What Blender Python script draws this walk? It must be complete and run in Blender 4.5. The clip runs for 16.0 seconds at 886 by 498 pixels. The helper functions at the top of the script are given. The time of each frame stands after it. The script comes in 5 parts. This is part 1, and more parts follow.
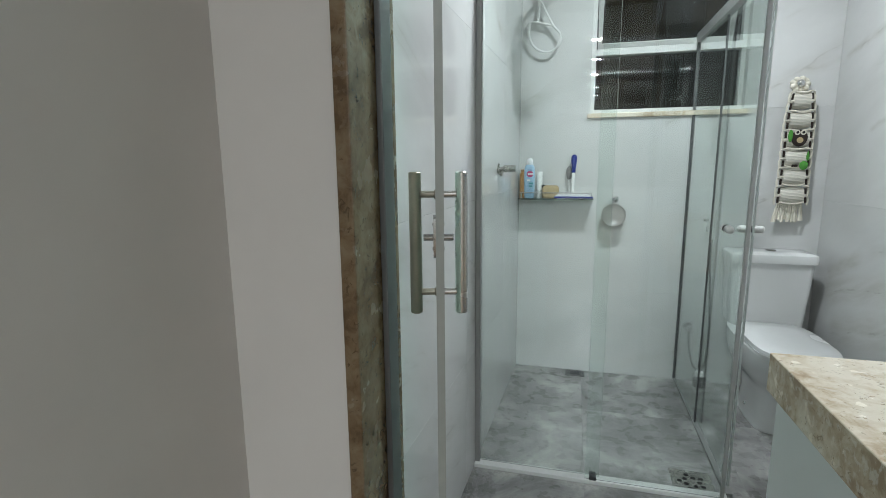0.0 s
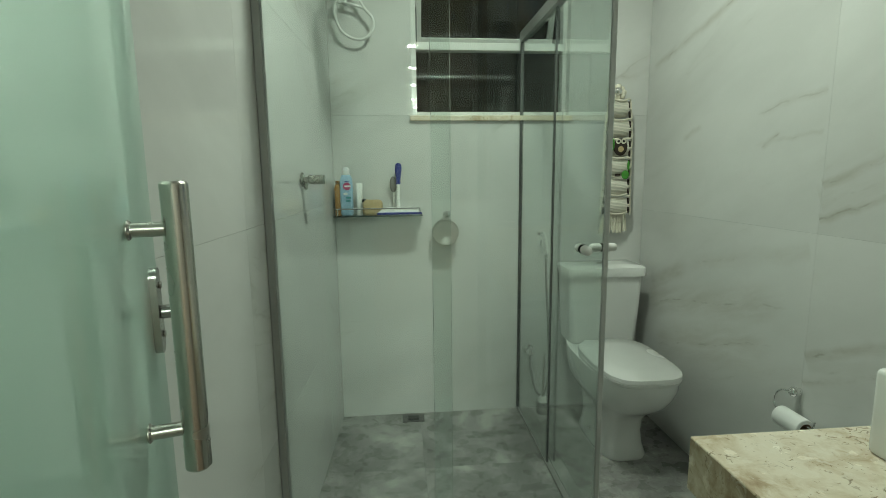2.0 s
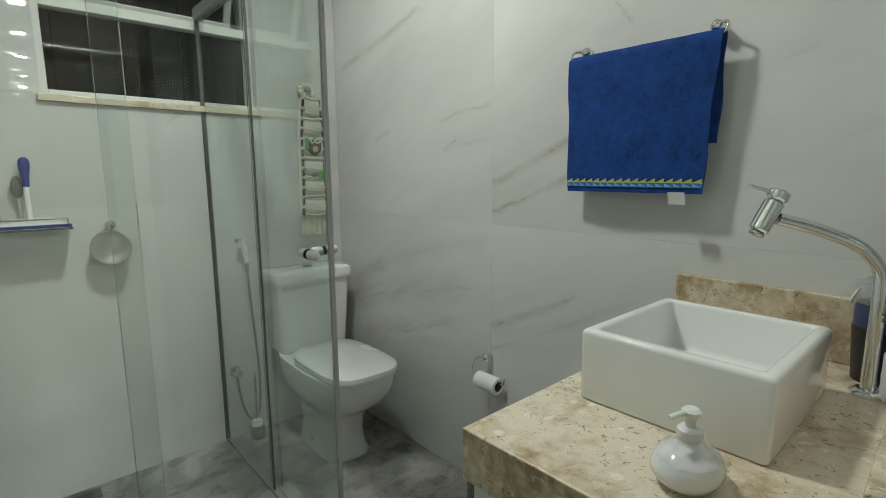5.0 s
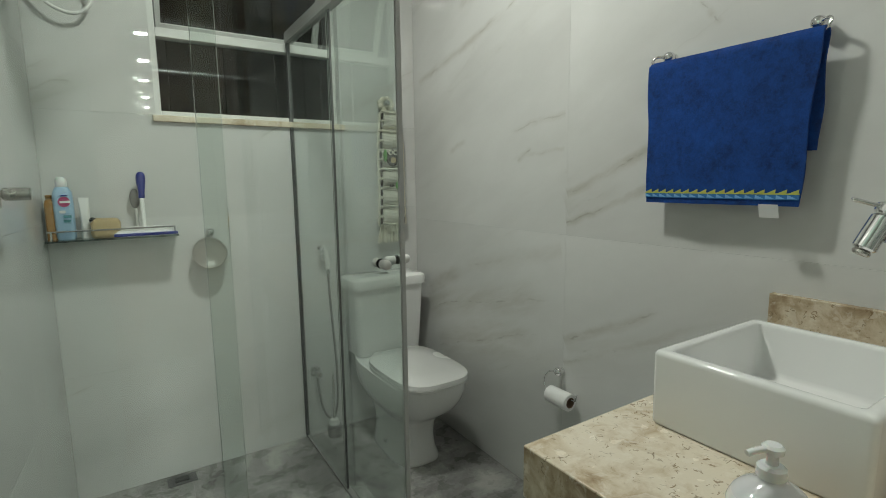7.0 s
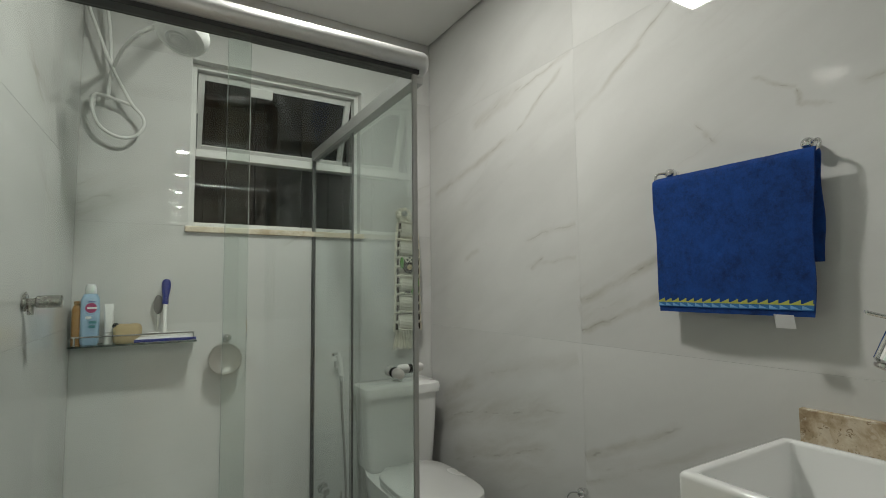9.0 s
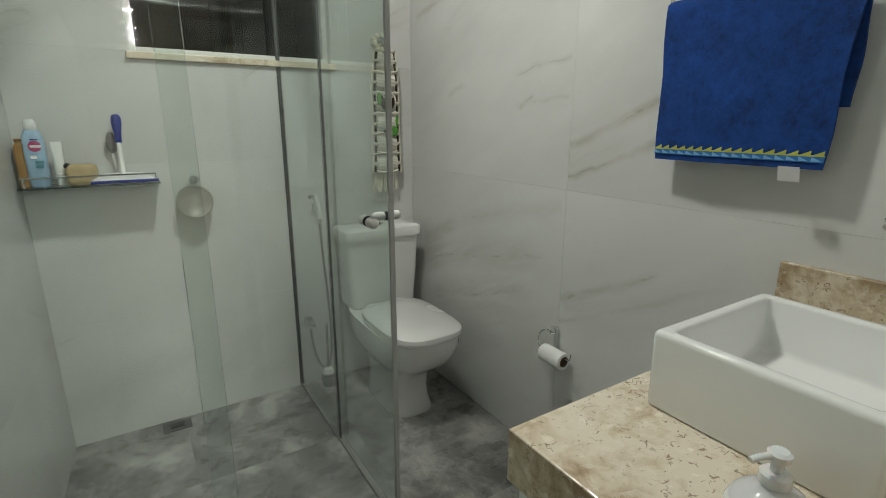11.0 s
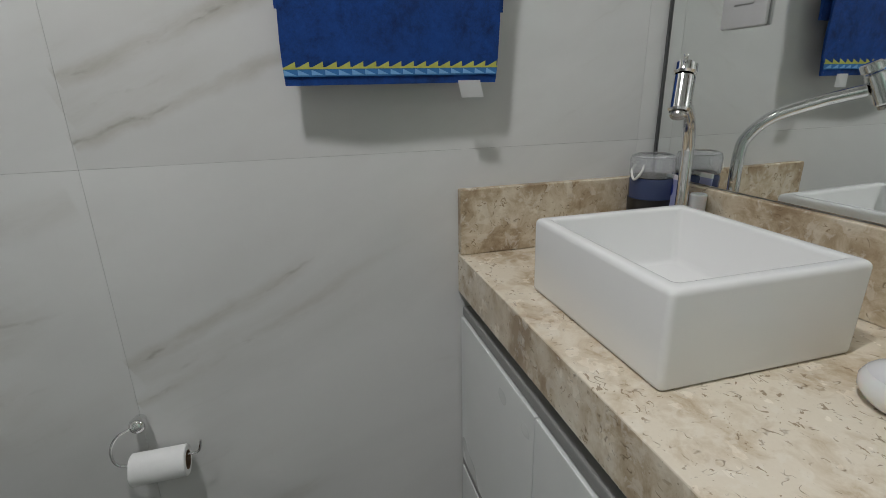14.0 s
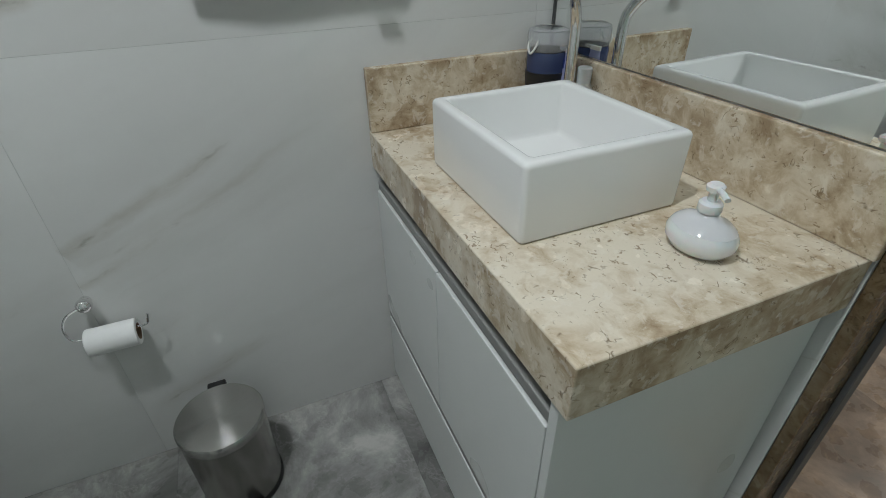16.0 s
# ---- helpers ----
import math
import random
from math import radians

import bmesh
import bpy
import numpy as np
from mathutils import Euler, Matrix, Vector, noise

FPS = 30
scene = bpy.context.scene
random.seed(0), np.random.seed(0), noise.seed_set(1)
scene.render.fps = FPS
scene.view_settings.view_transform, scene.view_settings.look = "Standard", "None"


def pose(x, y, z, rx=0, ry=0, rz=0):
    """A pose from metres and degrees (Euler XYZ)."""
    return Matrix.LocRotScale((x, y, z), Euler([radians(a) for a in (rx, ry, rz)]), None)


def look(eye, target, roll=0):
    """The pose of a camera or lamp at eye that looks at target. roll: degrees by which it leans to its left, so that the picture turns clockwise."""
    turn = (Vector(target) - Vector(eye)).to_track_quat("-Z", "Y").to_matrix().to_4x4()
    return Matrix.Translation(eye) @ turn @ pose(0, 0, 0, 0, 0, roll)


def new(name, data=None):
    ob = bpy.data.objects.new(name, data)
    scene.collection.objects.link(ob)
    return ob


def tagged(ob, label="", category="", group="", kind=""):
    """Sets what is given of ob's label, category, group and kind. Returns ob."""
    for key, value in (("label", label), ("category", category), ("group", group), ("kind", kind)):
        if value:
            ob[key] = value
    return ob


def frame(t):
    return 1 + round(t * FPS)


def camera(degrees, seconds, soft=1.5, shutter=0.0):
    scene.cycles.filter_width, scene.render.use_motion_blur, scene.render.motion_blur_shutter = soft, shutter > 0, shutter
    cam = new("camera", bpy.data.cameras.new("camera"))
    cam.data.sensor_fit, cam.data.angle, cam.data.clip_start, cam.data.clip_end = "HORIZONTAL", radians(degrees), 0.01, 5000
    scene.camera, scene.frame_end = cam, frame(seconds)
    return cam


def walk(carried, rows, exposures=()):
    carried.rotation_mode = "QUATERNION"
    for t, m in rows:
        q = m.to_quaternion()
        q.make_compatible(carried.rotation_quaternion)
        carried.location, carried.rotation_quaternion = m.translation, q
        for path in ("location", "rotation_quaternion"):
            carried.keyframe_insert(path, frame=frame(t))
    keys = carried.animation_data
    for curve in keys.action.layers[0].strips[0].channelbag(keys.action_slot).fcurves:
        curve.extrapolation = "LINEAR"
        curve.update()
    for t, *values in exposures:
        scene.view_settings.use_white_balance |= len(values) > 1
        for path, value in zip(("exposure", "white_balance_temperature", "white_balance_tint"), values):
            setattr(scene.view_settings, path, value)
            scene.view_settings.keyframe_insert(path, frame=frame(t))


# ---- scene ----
cam = camera(84.0, 16.0, soft=0.6)
PATH = [
    (0, (0.383, 0.489, 1.244), (-0.124, 2.392, 0.9), -0.5),
    (0.5, (0.36, 0.69, 1.24), (0.15, 2.653, 0.919), -0.3),
    (1, (0.383, 0.855, 1.241), (0.325, 2.829, 0.929), -0.4),
    (1.5, (0.391, 0.95, 1.228), (0.458, 2.926, 0.926), -0.3),
    (2, (0.373, 1.006, 1.23), (0.55, 2.975, 0.929), -0.6),
    (2.5, (0.358, 1.062, 1.216), (0.776, 2.995, 0.916), -0.6),
    (3, (0.341, 1.095, 1.219), (1.056, 2.937, 0.911), -1.0),
    (3.5, (0.318, 1.122, 1.227), (1.316, 2.826, 0.909), -0.9),
    (4, (0.309, 1.149, 1.214), (1.552, 2.687, 0.912), -0.6),
    (4.2, (0.31, 1.157, 1.221), (1.631, 2.627, 0.914), -0.3),
    (6.3, (0.3, 1.155, 1.227), (1.558, 2.685, 0.952), -0.5),
    (6.5, (0.312, 1.146, 1.24), (1.482, 2.743, 0.955), -0.8),
    (7, (0.323, 1.139, 1.235), (1.391, 2.808, 0.962), -0.7),
    (7.5, (0.319, 1.131, 1.25), (1.351, 2.835, 1.076), -0.7),
    (8, (0.314, 1.127, 1.243), (1.344, 2.841, 1.26), -0.6),
    (8.5, (0.316, 1.129, 1.251), (1.344, 2.841, 1.367), -0.6),
    (9, (0.319, 1.116, 1.248), (1.34, 2.829, 1.395), -0.6),
    (9.5, (0.309, 1.121, 1.26), (1.342, 2.833, 1.238), -1.0),
    (9.7, (0.304, 1.126, 1.269), (1.337, 2.832, 1.121), -1.2),
    (11.8, (0.532, 1.405, 1.242), (1.603, 3.002, 0.694), -0.9),
    (12, (0.577, 1.527, 1.233), (1.709, 3.083, 0.688), -0.9),
    (12.5, (0.699, 1.792, 1.226), (2.062, 3.138, 0.652), -0.9),
    (13, (0.758, 1.97, 1.162), (2.52, 2.73, 0.599), -0.6),
    (13.5, (0.728, 2.036, 1.154), (2.633, 2.058, 0.543), -0.9),
    (14, (0.648, 1.989, 1.164), (2.477, 1.48, 0.537), -1.2),
    (14.5, (0.603, 1.984, 1.2), (2.331, 1.361, 0.408), -1.2),
    (15, (0.577, 1.945, 1.211), (2.199, 1.308, 0.23), -1.2),
    (15.5, (0.561, 1.937, 1.222), (2.121, 1.297, 0.147), -1.1),
    (16, (0.538, 1.956, 1.22), (2.075, 1.316, 0.111), -1.1),
]
EXPOSURES = [
    (0.0, 0.4, 5850, 15), (0.5, 0.05, 5800, 15), (1.0, 0.07, 5550, 9), (1.5, -0.15, 6250, -18), (2.0, -0.1, 6600, -9), (2.5, -0.1, 6750, -3),
    (3.0, -0.1, 6650, 8), (3.5, -0.12, 6700, 12), (4.0, -0.12, 6550, 9), (7.0, -0.18, 6600, 9), (9.0, -0.34, 6700, 15), (12.5, -0.05, 6550, 12), (13.0, -0.08, 6450, 22), (14.0, -0.1, 6300, 21), (14.5, -0.13, 6250, 15), (15.0, -0.07, 6150, 15), (16.0, -0.02, 6000, 15),
]
walk(cam, [(t, look(eye, target, roll)) for t, eye, target, roll in PATH], EXPOSURES)

# ---- light ----
world = bpy.data.worlds.new("night")
world.use_nodes = True
world.node_tree.nodes["Background"].inputs[0].default_value = (0.02, 0.025, 0.04, 1)
world.node_tree.nodes["Background"].inputs[1].default_value = 0.15
scene.world = world


def area_lamp(name, x, y, z, sx, sy, watts, colour=(0.94, 1, 0.915), aim=None):
    d = bpy.data.lights.new(name, "AREA")
    d.shape, d.size, d.size_y, d.energy, d.color = "RECTANGLE", sx, sy, watts, colour
    ob = new(name, d)
    ob.matrix_world = Matrix.Translation((x, y, z)) if aim is None else look((x, y, z), aim)
    return ob


CEIL = 2.565
BATH_LAMPS = ((0.79, 2.37),)
HALL_LAMPS = ((0.56, -1.7), (0.60, -2.8), (0.64, -4.0), (0.70, -5.4), (0.74, -6.5))
for lx, ly in BATH_LAMPS:
    area_lamp("lamp_light", lx, ly, CEIL - 0.012, 0.15, 0.15, 17.2)
for lx, ly in HALL_LAMPS:
    area_lamp("lamp_light", lx, ly, CEIL - 0.012, 0.10, 0.10, 18)

# ---- materials ----


class Nodes:
    """A small builder for node materials."""

    def __init__(self, name):
        self.m = bpy.data.materials.new(name)
        self.m.use_nodes = True
        self.t = self.m.node_tree
        self.b = self.t.nodes["Principled BSDF"]

    def n(self, kind, **props):
        node = self.t.nodes.new(kind)
        for k, v in props.items():
            if k == "op":
                node.operation = v
            elif k == "blend":
                node.blend_type, node.data_type = v, "RGBA"
            elif k == "dims":
                node.noise_dimensions = v
        return node

    def link(self, a, b):
        self.t.links.new(a, b)

    def put(self, socket, v):
        if hasattr(v, "is_linked"):
            self.link(v, socket)
        else:
            socket.default_value = v

    def math(self, op, a, b=0.0, clamp=False):
        q = self.n("ShaderNodeMath", op=op)
        q.use_clamp = clamp
        self.put(q.inputs[0], a)
        self.put(q.inputs[1], b)
        return q.outputs[0]

    def dot(self, v, d):
        q = self.n("ShaderNodeVectorMath", op="DOT_PRODUCT")
        self.link(v, q.inputs[0])
        q.inputs[1].default_value = d
        return q.outputs["Value"]

    def xyz(self, a, b, c):
        q = self.n("ShaderNodeCombineXYZ")
        for s, v in zip(q.inputs, (a, b, c)):
            self.put(s, v)
        return q.outputs[0]

    def noise(self, vec, scale, detail=3.0, rough=0.55, warp=0.0):
        q = self.n("ShaderNodeTexNoise")
        if vec is not None:
            self.link(vec, q.inputs["Vector"])
        q.inputs["Scale"].default_value, q.inputs["Detail"].default_value = scale, detail
        q.inputs["Roughness"].default_value, q.inputs["Distortion"].default_value = rough, warp
        return q.outputs["Fac"]

    def ramp(self, fac, *stops):
        q = self.n("ShaderNodeValToRGB")
        e = q.color_ramp.elements
        while len(e) < len(stops):
            e.new(0.5)
        for el, (p, c) in zip(e, stops):
            el.position = p
            el.color = (c, c, c, 1) if isinstance(c, (int, float)) else (*c, 1)
        self.link(fac, q.inputs[0])
        return q.outputs[0]

    def mix(self, fac, a, b, blend="MIX"):
        q = self.n("ShaderNodeMix", blend=blend)
        self.put(q.inputs[0], fac)
        for s, v in ((q.inputs[6], a), (q.inputs[7], b)):
            self.put(s, (*v, 1) if isinstance(v, tuple) and len(v) == 3 else v)
        return q.outputs[2]

    def fall(self, v, a, b):
        """1 at a, smoothly down to 0 at b."""
        q = self.n("ShaderNodeMapRange")
        q.interpolation_type = "SMOOTHSTEP"
        self.put(q.inputs[0], v)
        q.inputs[1].default_value, q.inputs[2].default_value = a, b
        q.inputs[3].default_value, q.inputs[4].default_value = 1.0, 0.0
        return q.outputs[0]

    def pos(self):
        return self.n("ShaderNodeNewGeometry").outputs["Position"]

    def rand(self):
        return self.n("ShaderNodeObjectInfo").outputs["Random"]

    def bump(self, height, strength=0.2, dist=0.002):
        q = self.n("ShaderNodeBump")
        q.inputs["Strength"].default_value, q.inputs["Distance"].default_value = strength, dist
        self.link(height, q.inputs["Height"])
        self.link(q.outputs[0], self.b.inputs["Normal"])

    def done(self, colour=None, rough=None, metal=0.0, **more):
        if colour is not None:
            self.put(self.b.inputs["Base Color"], (*colour, 1) if isinstance(colour, tuple) else colour)
        if rough is not None:
            self.put(self.b.inputs["Roughness"], rough)
        self.b.inputs["Metallic"].default_value = metal
        for k, v in more.items():
            self.put(self.b.inputs[k.replace("_", " ")], v)
        return self.m


def plain(name, colour, rough=0.5, metal=0.0, wear=0.06, scale=30.0, **more):
    """A nearly even surface with faint mottling and smears in its gloss."""
    s = Nodes(name)
    fac = s.noise(s.pos(), scale, 4)
    lo, hi = tuple(c * (1 - wear) for c in colour), tuple(min(1, c * (1 + wear)) for c in colour)
    col = s.mix(fac, lo, hi)
    r = s.math("ADD", s.math("MULTIPLY", s.noise(s.pos(), scale * 0.3, 2), rough * 0.5), rough * 0.75)
    return s.done(col, r, metal, **more)


def marble(name, along, normal, seed, strong=1.0, veins=(), polish=1.0):
    """White polished porcelain with soft grey clouds and sparse diagonal grey-tan veins, offset tile by tile.

    veins: printed streaks (y0, z0, y1, z1, half width, strength, fade at the start, fade at the end)."""
    s = Nodes(name)
    a = Vector(along).normalized()
    nrm = Vector(normal)
    up = nrm.cross(a)
    p, r = s.pos(), s.rand()
    off = s.math("MULTIPLY", r, 37.0)
    u, v = s.math("ADD", s.dot(p, a), off), s.math("ADD", s.dot(p, up), s.math("MULTIPLY", r, 11.0))
    w = s.math("ADD", s.dot(p, nrm), seed)
    wob = s.math("MULTIPLY", s.math("SUBTRACT", s.noise(s.xyz(u, v, w), 4.0, 5, 0.6), 0.5), 0.07)
    vv = s.math("ADD", v, wob)
    # faint generic veins
    ridge = s.math("ABSOLUTE", s.math("SUBTRACT", s.noise(s.xyz(s.math("MULTIPLY", u, 0.35), s.math("MULTIPLY", vv, 1.9), w), 1.5, 4, 0.5, 0.0), 0.5))
    soft = s.ramp(ridge, (0.0, 1.0), (0.008, 0.55), (0.045, 0.0))
    mask = s.ramp(s.noise(s.xyz(s.math("MULTIPLY", u, 0.8), s.math("MULTIPLY", v, 1.4), s.math("ADD", w, 5.0)), 2.1, 3), (0.50, 0.0), (0.66, 1.0))
    # stretched grain that breaks the veins into streaks and nicks
    grain = s.noise(s.xyz(s.math("MULTIPLY", u, 5.0), s.math("MULTIPLY", vv, 26.0), s.math("ADD", w, 3.0)), 1.0, 5, 0.62)
    streak = s.ramp(grain, (0.34, 0.25), (0.62, 1.0))
    nick = s.ramp(s.noise(s.xyz(s.math("MULTIPLY", u, 1.0), s.math("MULTIPLY", vv, 3.0), s.math("ADD", w, 7.0)), 9.0, 4, 0.6), (0.50, 0.0), (0.60, 1.0))
    cloud = s.ramp(s.noise(s.xyz(s.math("MULTIPLY", u, 0.7), s.math("MULTIPLY", vv, 1.9), s.math("ADD", w, 9.0)), 1.4, 5, 0.55, 0.3), (0.40, 0.0), (0.74, 1.0))
    col = s.mix(cloud, (0.67, 0.67, 0.655), (0.56, 0.56, 0.545))
    amount = s.math("MULTIPLY", s.math("MULTIPLY", soft, mask), s.math("MULTIPLY", streak, 0.5 * strong))
    core = s.math("MULTIPLY", s.math("MULTIPLY", s.ramp(ridge, (0.0, 1.0), (0.006, 0.0)), mask), s.math("MULTIPLY", nick, 0.45 * strong))
    bend = s.math("MULTIPLY", s.math("SUBTRACT", s.noise(p, 7.0, 5, 0.6), 0.5), 0.05)
    for y0, z0, y1, z1, half, force, fade0, fade1 in veins:
        d = Vector((0, y1 - y0, z1 - z0))
        n = d.length
        d.normalize()
        q = Vector((0, -d.z, d.y))
        o = Vector((0, y0, z0))
        t = s.math("SUBTRACT", s.dot(p, d), o.dot(d))
        c = s.math("ABSOLUTE", s.math("ADD", s.math("SUBTRACT", s.dot(p, q), o.dot(q)), bend))
        ends = s.math("MULTIPLY", s.fall(t, fade0, 0.0), s.fall(t, n - fade1, n))
        amount = s.math("MAXIMUM", amount, s.math("MULTIPLY", s.math("MULTIPLY", s.fall(c, 0.0, half * 1.35), ends), s.math("MULTIPLY", streak, force)))
        core = s.math("MAXIMUM", core, s.math("MULTIPLY", s.math("MULTIPLY", s.fall(c, 0.0, min(0.006, half * 0.35)), ends), s.math("MULTIPLY", nick, min(1.0, force * 1.1))))
    col = s.mix(s.math("MULTIPLY", amount, 0.78), col, (0.36, 0.33, 0.27))
    col = s.mix(s.math("MULTIPLY", core, 0.62), col, (0.22, 0.195, 0.155))
    col = s.mix(s.math("MULTIPLY", s.noise(p, 90, 4, 0.7), 0.08), col, (0.4, 0.4, 0.4))
    rough = s.ramp(s.noise(p, 6, 4), (0.3, 0.006 * polish), (0.7, 0.018 * polish))
    s.bump(s.noise(p, 4.0, 2), 0.010, 0.002)
    return s.done(col, rough)


def travertine(name, dark=(1.0, 1.0, 1.0), scale=1.0, brown=0.0):
    """Cream travertine with soft brown patches, pale fossils, dark flakes and small pits; brown: how far the colours
    shift to brown.
    """
    s = Nodes(name)
    p = s.pos()
    big = s.math("ADD", s.math("MULTIPLY", s.noise(p, 7 * scale, 3, 0.5, 0.4), 0.48), s.math("MULTIPLY", s.noise(p, 21 * scale, 7, 0.66, 0.5), 0.52))
    c = lambda *rgb: tuple(k * q for k, q in zip(dark, rgb))
    b = brown
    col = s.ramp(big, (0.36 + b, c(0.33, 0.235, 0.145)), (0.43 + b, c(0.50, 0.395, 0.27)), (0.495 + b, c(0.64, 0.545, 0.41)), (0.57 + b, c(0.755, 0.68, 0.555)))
    pale = s.ramp(s.noise(p, 40, 5, 0.6, 0.5), (0.54, 0.0), (0.62, 1.0))
    col = s.mix(s.math("MULTIPLY", pale, 0.5), col, c(0.80, 0.745, 0.64))
    crack = s.math("ABSOLUTE", s.math("SUBTRACT", s.noise(p, 44, 1, 0.4, 0.7), 0.5))
    lines = s.math("MULTIPLY", s.ramp(crack, (0.0, 1.0), (0.028, 0.0)), s.ramp(s.noise(p, 38, 2), (0.58, 0.0), (0.63, 1.0)))
    where = s.ramp(s.noise(p, 14 * scale, 2), (0.46, 0.0), (0.54, 1.0))
    flakes = s.math("MULTIPLY", s.ramp(s.noise(p, 74, 4, 0.6, 0.9), (0.625, 0.0), (0.645, 1.0)), where)
    pits = s.ramp(s.noise(p, 120, 3), (0.27, 1.0), (0.32, 0.0))
    col = s.mix(s.math("MULTIPLY", lines, 0.85), col, c(0.17, 0.115, 0.065))
    col = s.mix(s.math("MULTIPLY", pits, 0.55), col, c(0.20, 0.14, 0.085))
    col = s.mix(s.math("MULTIPLY", flakes, 0.75), col, c(0.235, 0.155, 0.085))
    col = s.mix(s.math("MULTIPLY", s.noise(p, 240, 3), 0.14), col, c(0.40, 0.32, 0.22))
    s.bump(s.math("SUBTRACT", 1.0, s.math("MAXIMUM", lines, s.math("MAXIMUM", pits, flakes))), 0.2, 0.001)
    return s.done(col, s.ramp(s.noise(p, 20, 3), (0.3, 0.14), (0.7, 0.30)))


def floor_stone(name, tint=(1, 1, 1)):
    """Grey stone-look porcelain with pale streaked clouds and chalky crackle."""
    s = Nodes(name)
    p, r = s.pos(), s.rand()
    q = s.xyz(s.math("ADD", s.dot(p, (1, 0.3, 0)), s.math("MULTIPLY", r, 13.0)), s.math("ADD", s.dot(p, (-0.3, 1, 0)), s.math("MULTIPLY", r, 29.0)), 0.0)
    n = s.noise(q, 3.6, 8, 0.66, 0.5)
    k = lambda c: tuple(a * b for a, b in zip(c, tint))
    col = s.ramp(n, (0.30, k((0.12, 0.117, 0.113))), (0.46, k((0.21, 0.205, 0.198))), (0.55, k((0.33, 0.325, 0.312))), (0.66, k((0.54, 0.53, 0.505))))
    vein = s.math("ABSOLUTE", s.math("SUBTRACT", s.noise(q, 6.5, 6, 0.68, 1.2), 0.5))
    where = s.ramp(s.noise(q, 4.0, 2), (0.45, 0.0), (0.62, 1.0))
    col = s.mix(s.math("MULTIPLY", s.math("MULTIPLY", s.ramp(vein, (0.0, 1.0), (0.02, 0.0)), where), 0.3), col, k((0.66, 0.65, 0.62)))
    col = s.mix(s.math("MULTIPLY", s.noise(q, 120, 3), 0.2), col, k((0.12, 0.12, 0.115)))
    s.bump(n, 0.08, 0.002)
    return s.done(col, s.ramp(s.noise(p, 14, 4), (0.3, 0.20), (0.7, 0.40)))


def clear_glass(name, tint):
    s = Nodes(name)
    return s.done(tint, 0.0, 0.0, Transmission_Weight=1.0, IOR=1.40)


def frosted_glass(name, tint):
    """Sandblasted on one face, smooth on the other."""
    s = Nodes(name)
    return s.done(tint, 0.5, 0.0, Transmission_Weight=0.8, IOR=1.45, Coat_Weight=1.0, Coat_Roughness=0.03, Coat_IOR=1.7)


def brushed_lid(name):
    """Steel brushed in rings, which throws a fan of light."""
    s = Nodes(name)
    tan = s.n("ShaderNodeTangent")
    tan.direction_type, tan.axis = "RADIAL", "Z"
    s.link(tan.outputs[0], s.b.inputs["Tangent"])
    col = s.mix(s.noise(s.pos(), 60, 3), (0.42, 0.41, 0.395), (0.50, 0.49, 0.475))
    return s.done(col, 0.25, 1.0, Anisotropic=0.9, Anisotropic_Rotation=0.25)


def woven(name, colour):
    """Cord wound in rows."""
    s = Nodes(name)
    p = s.pos()
    z = s.math("ADD", s.dot(p, (0.15, 0, 1)), s.math("MULTIPLY", s.noise(p, 40, 2), 0.01))
    row = s.math("SINE", s.math("MULTIPLY", z, 420.0))
    col = s.mix(s.ramp(row, (0.0, 0.0), (0.5, 1.0)), tuple(c * 0.84 for c in colour), colour)
    s.bump(row, 0.3, 0.002)
    return s.done(col, 0.95)


def terry(name, colour):
    s = Nodes(name)
    p = s.pos()
    nap = s.noise(p, 30, 8, 0.85)
    brushed = s.ramp(s.noise(p, 8, 4, 0.6, 0.6), (0.42, 0.0), (0.62, 1.0))
    col = s.mix(s.ramp(nap, (0.32, 0.0), (0.68, 1.0)), tuple(c * 0.4 for c in colour), tuple(min(1, c * 1.45) for c in colour))
    col = s.mix(s.math("MULTIPLY", brushed, 0.3), col, tuple(min(1, c * 1.7) for c in colour))
    s.bump(s.noise(p, 800, 3, 0.7), 1.0, 0.004)
    return s.done(col, 0.95, 0.0)


def glow(name, colour, strength):
    s = Nodes(name)
    return s.done(colour, 0.6, 0.0, Emission_Color=(*colour, 1), Emission_Strength=strength)


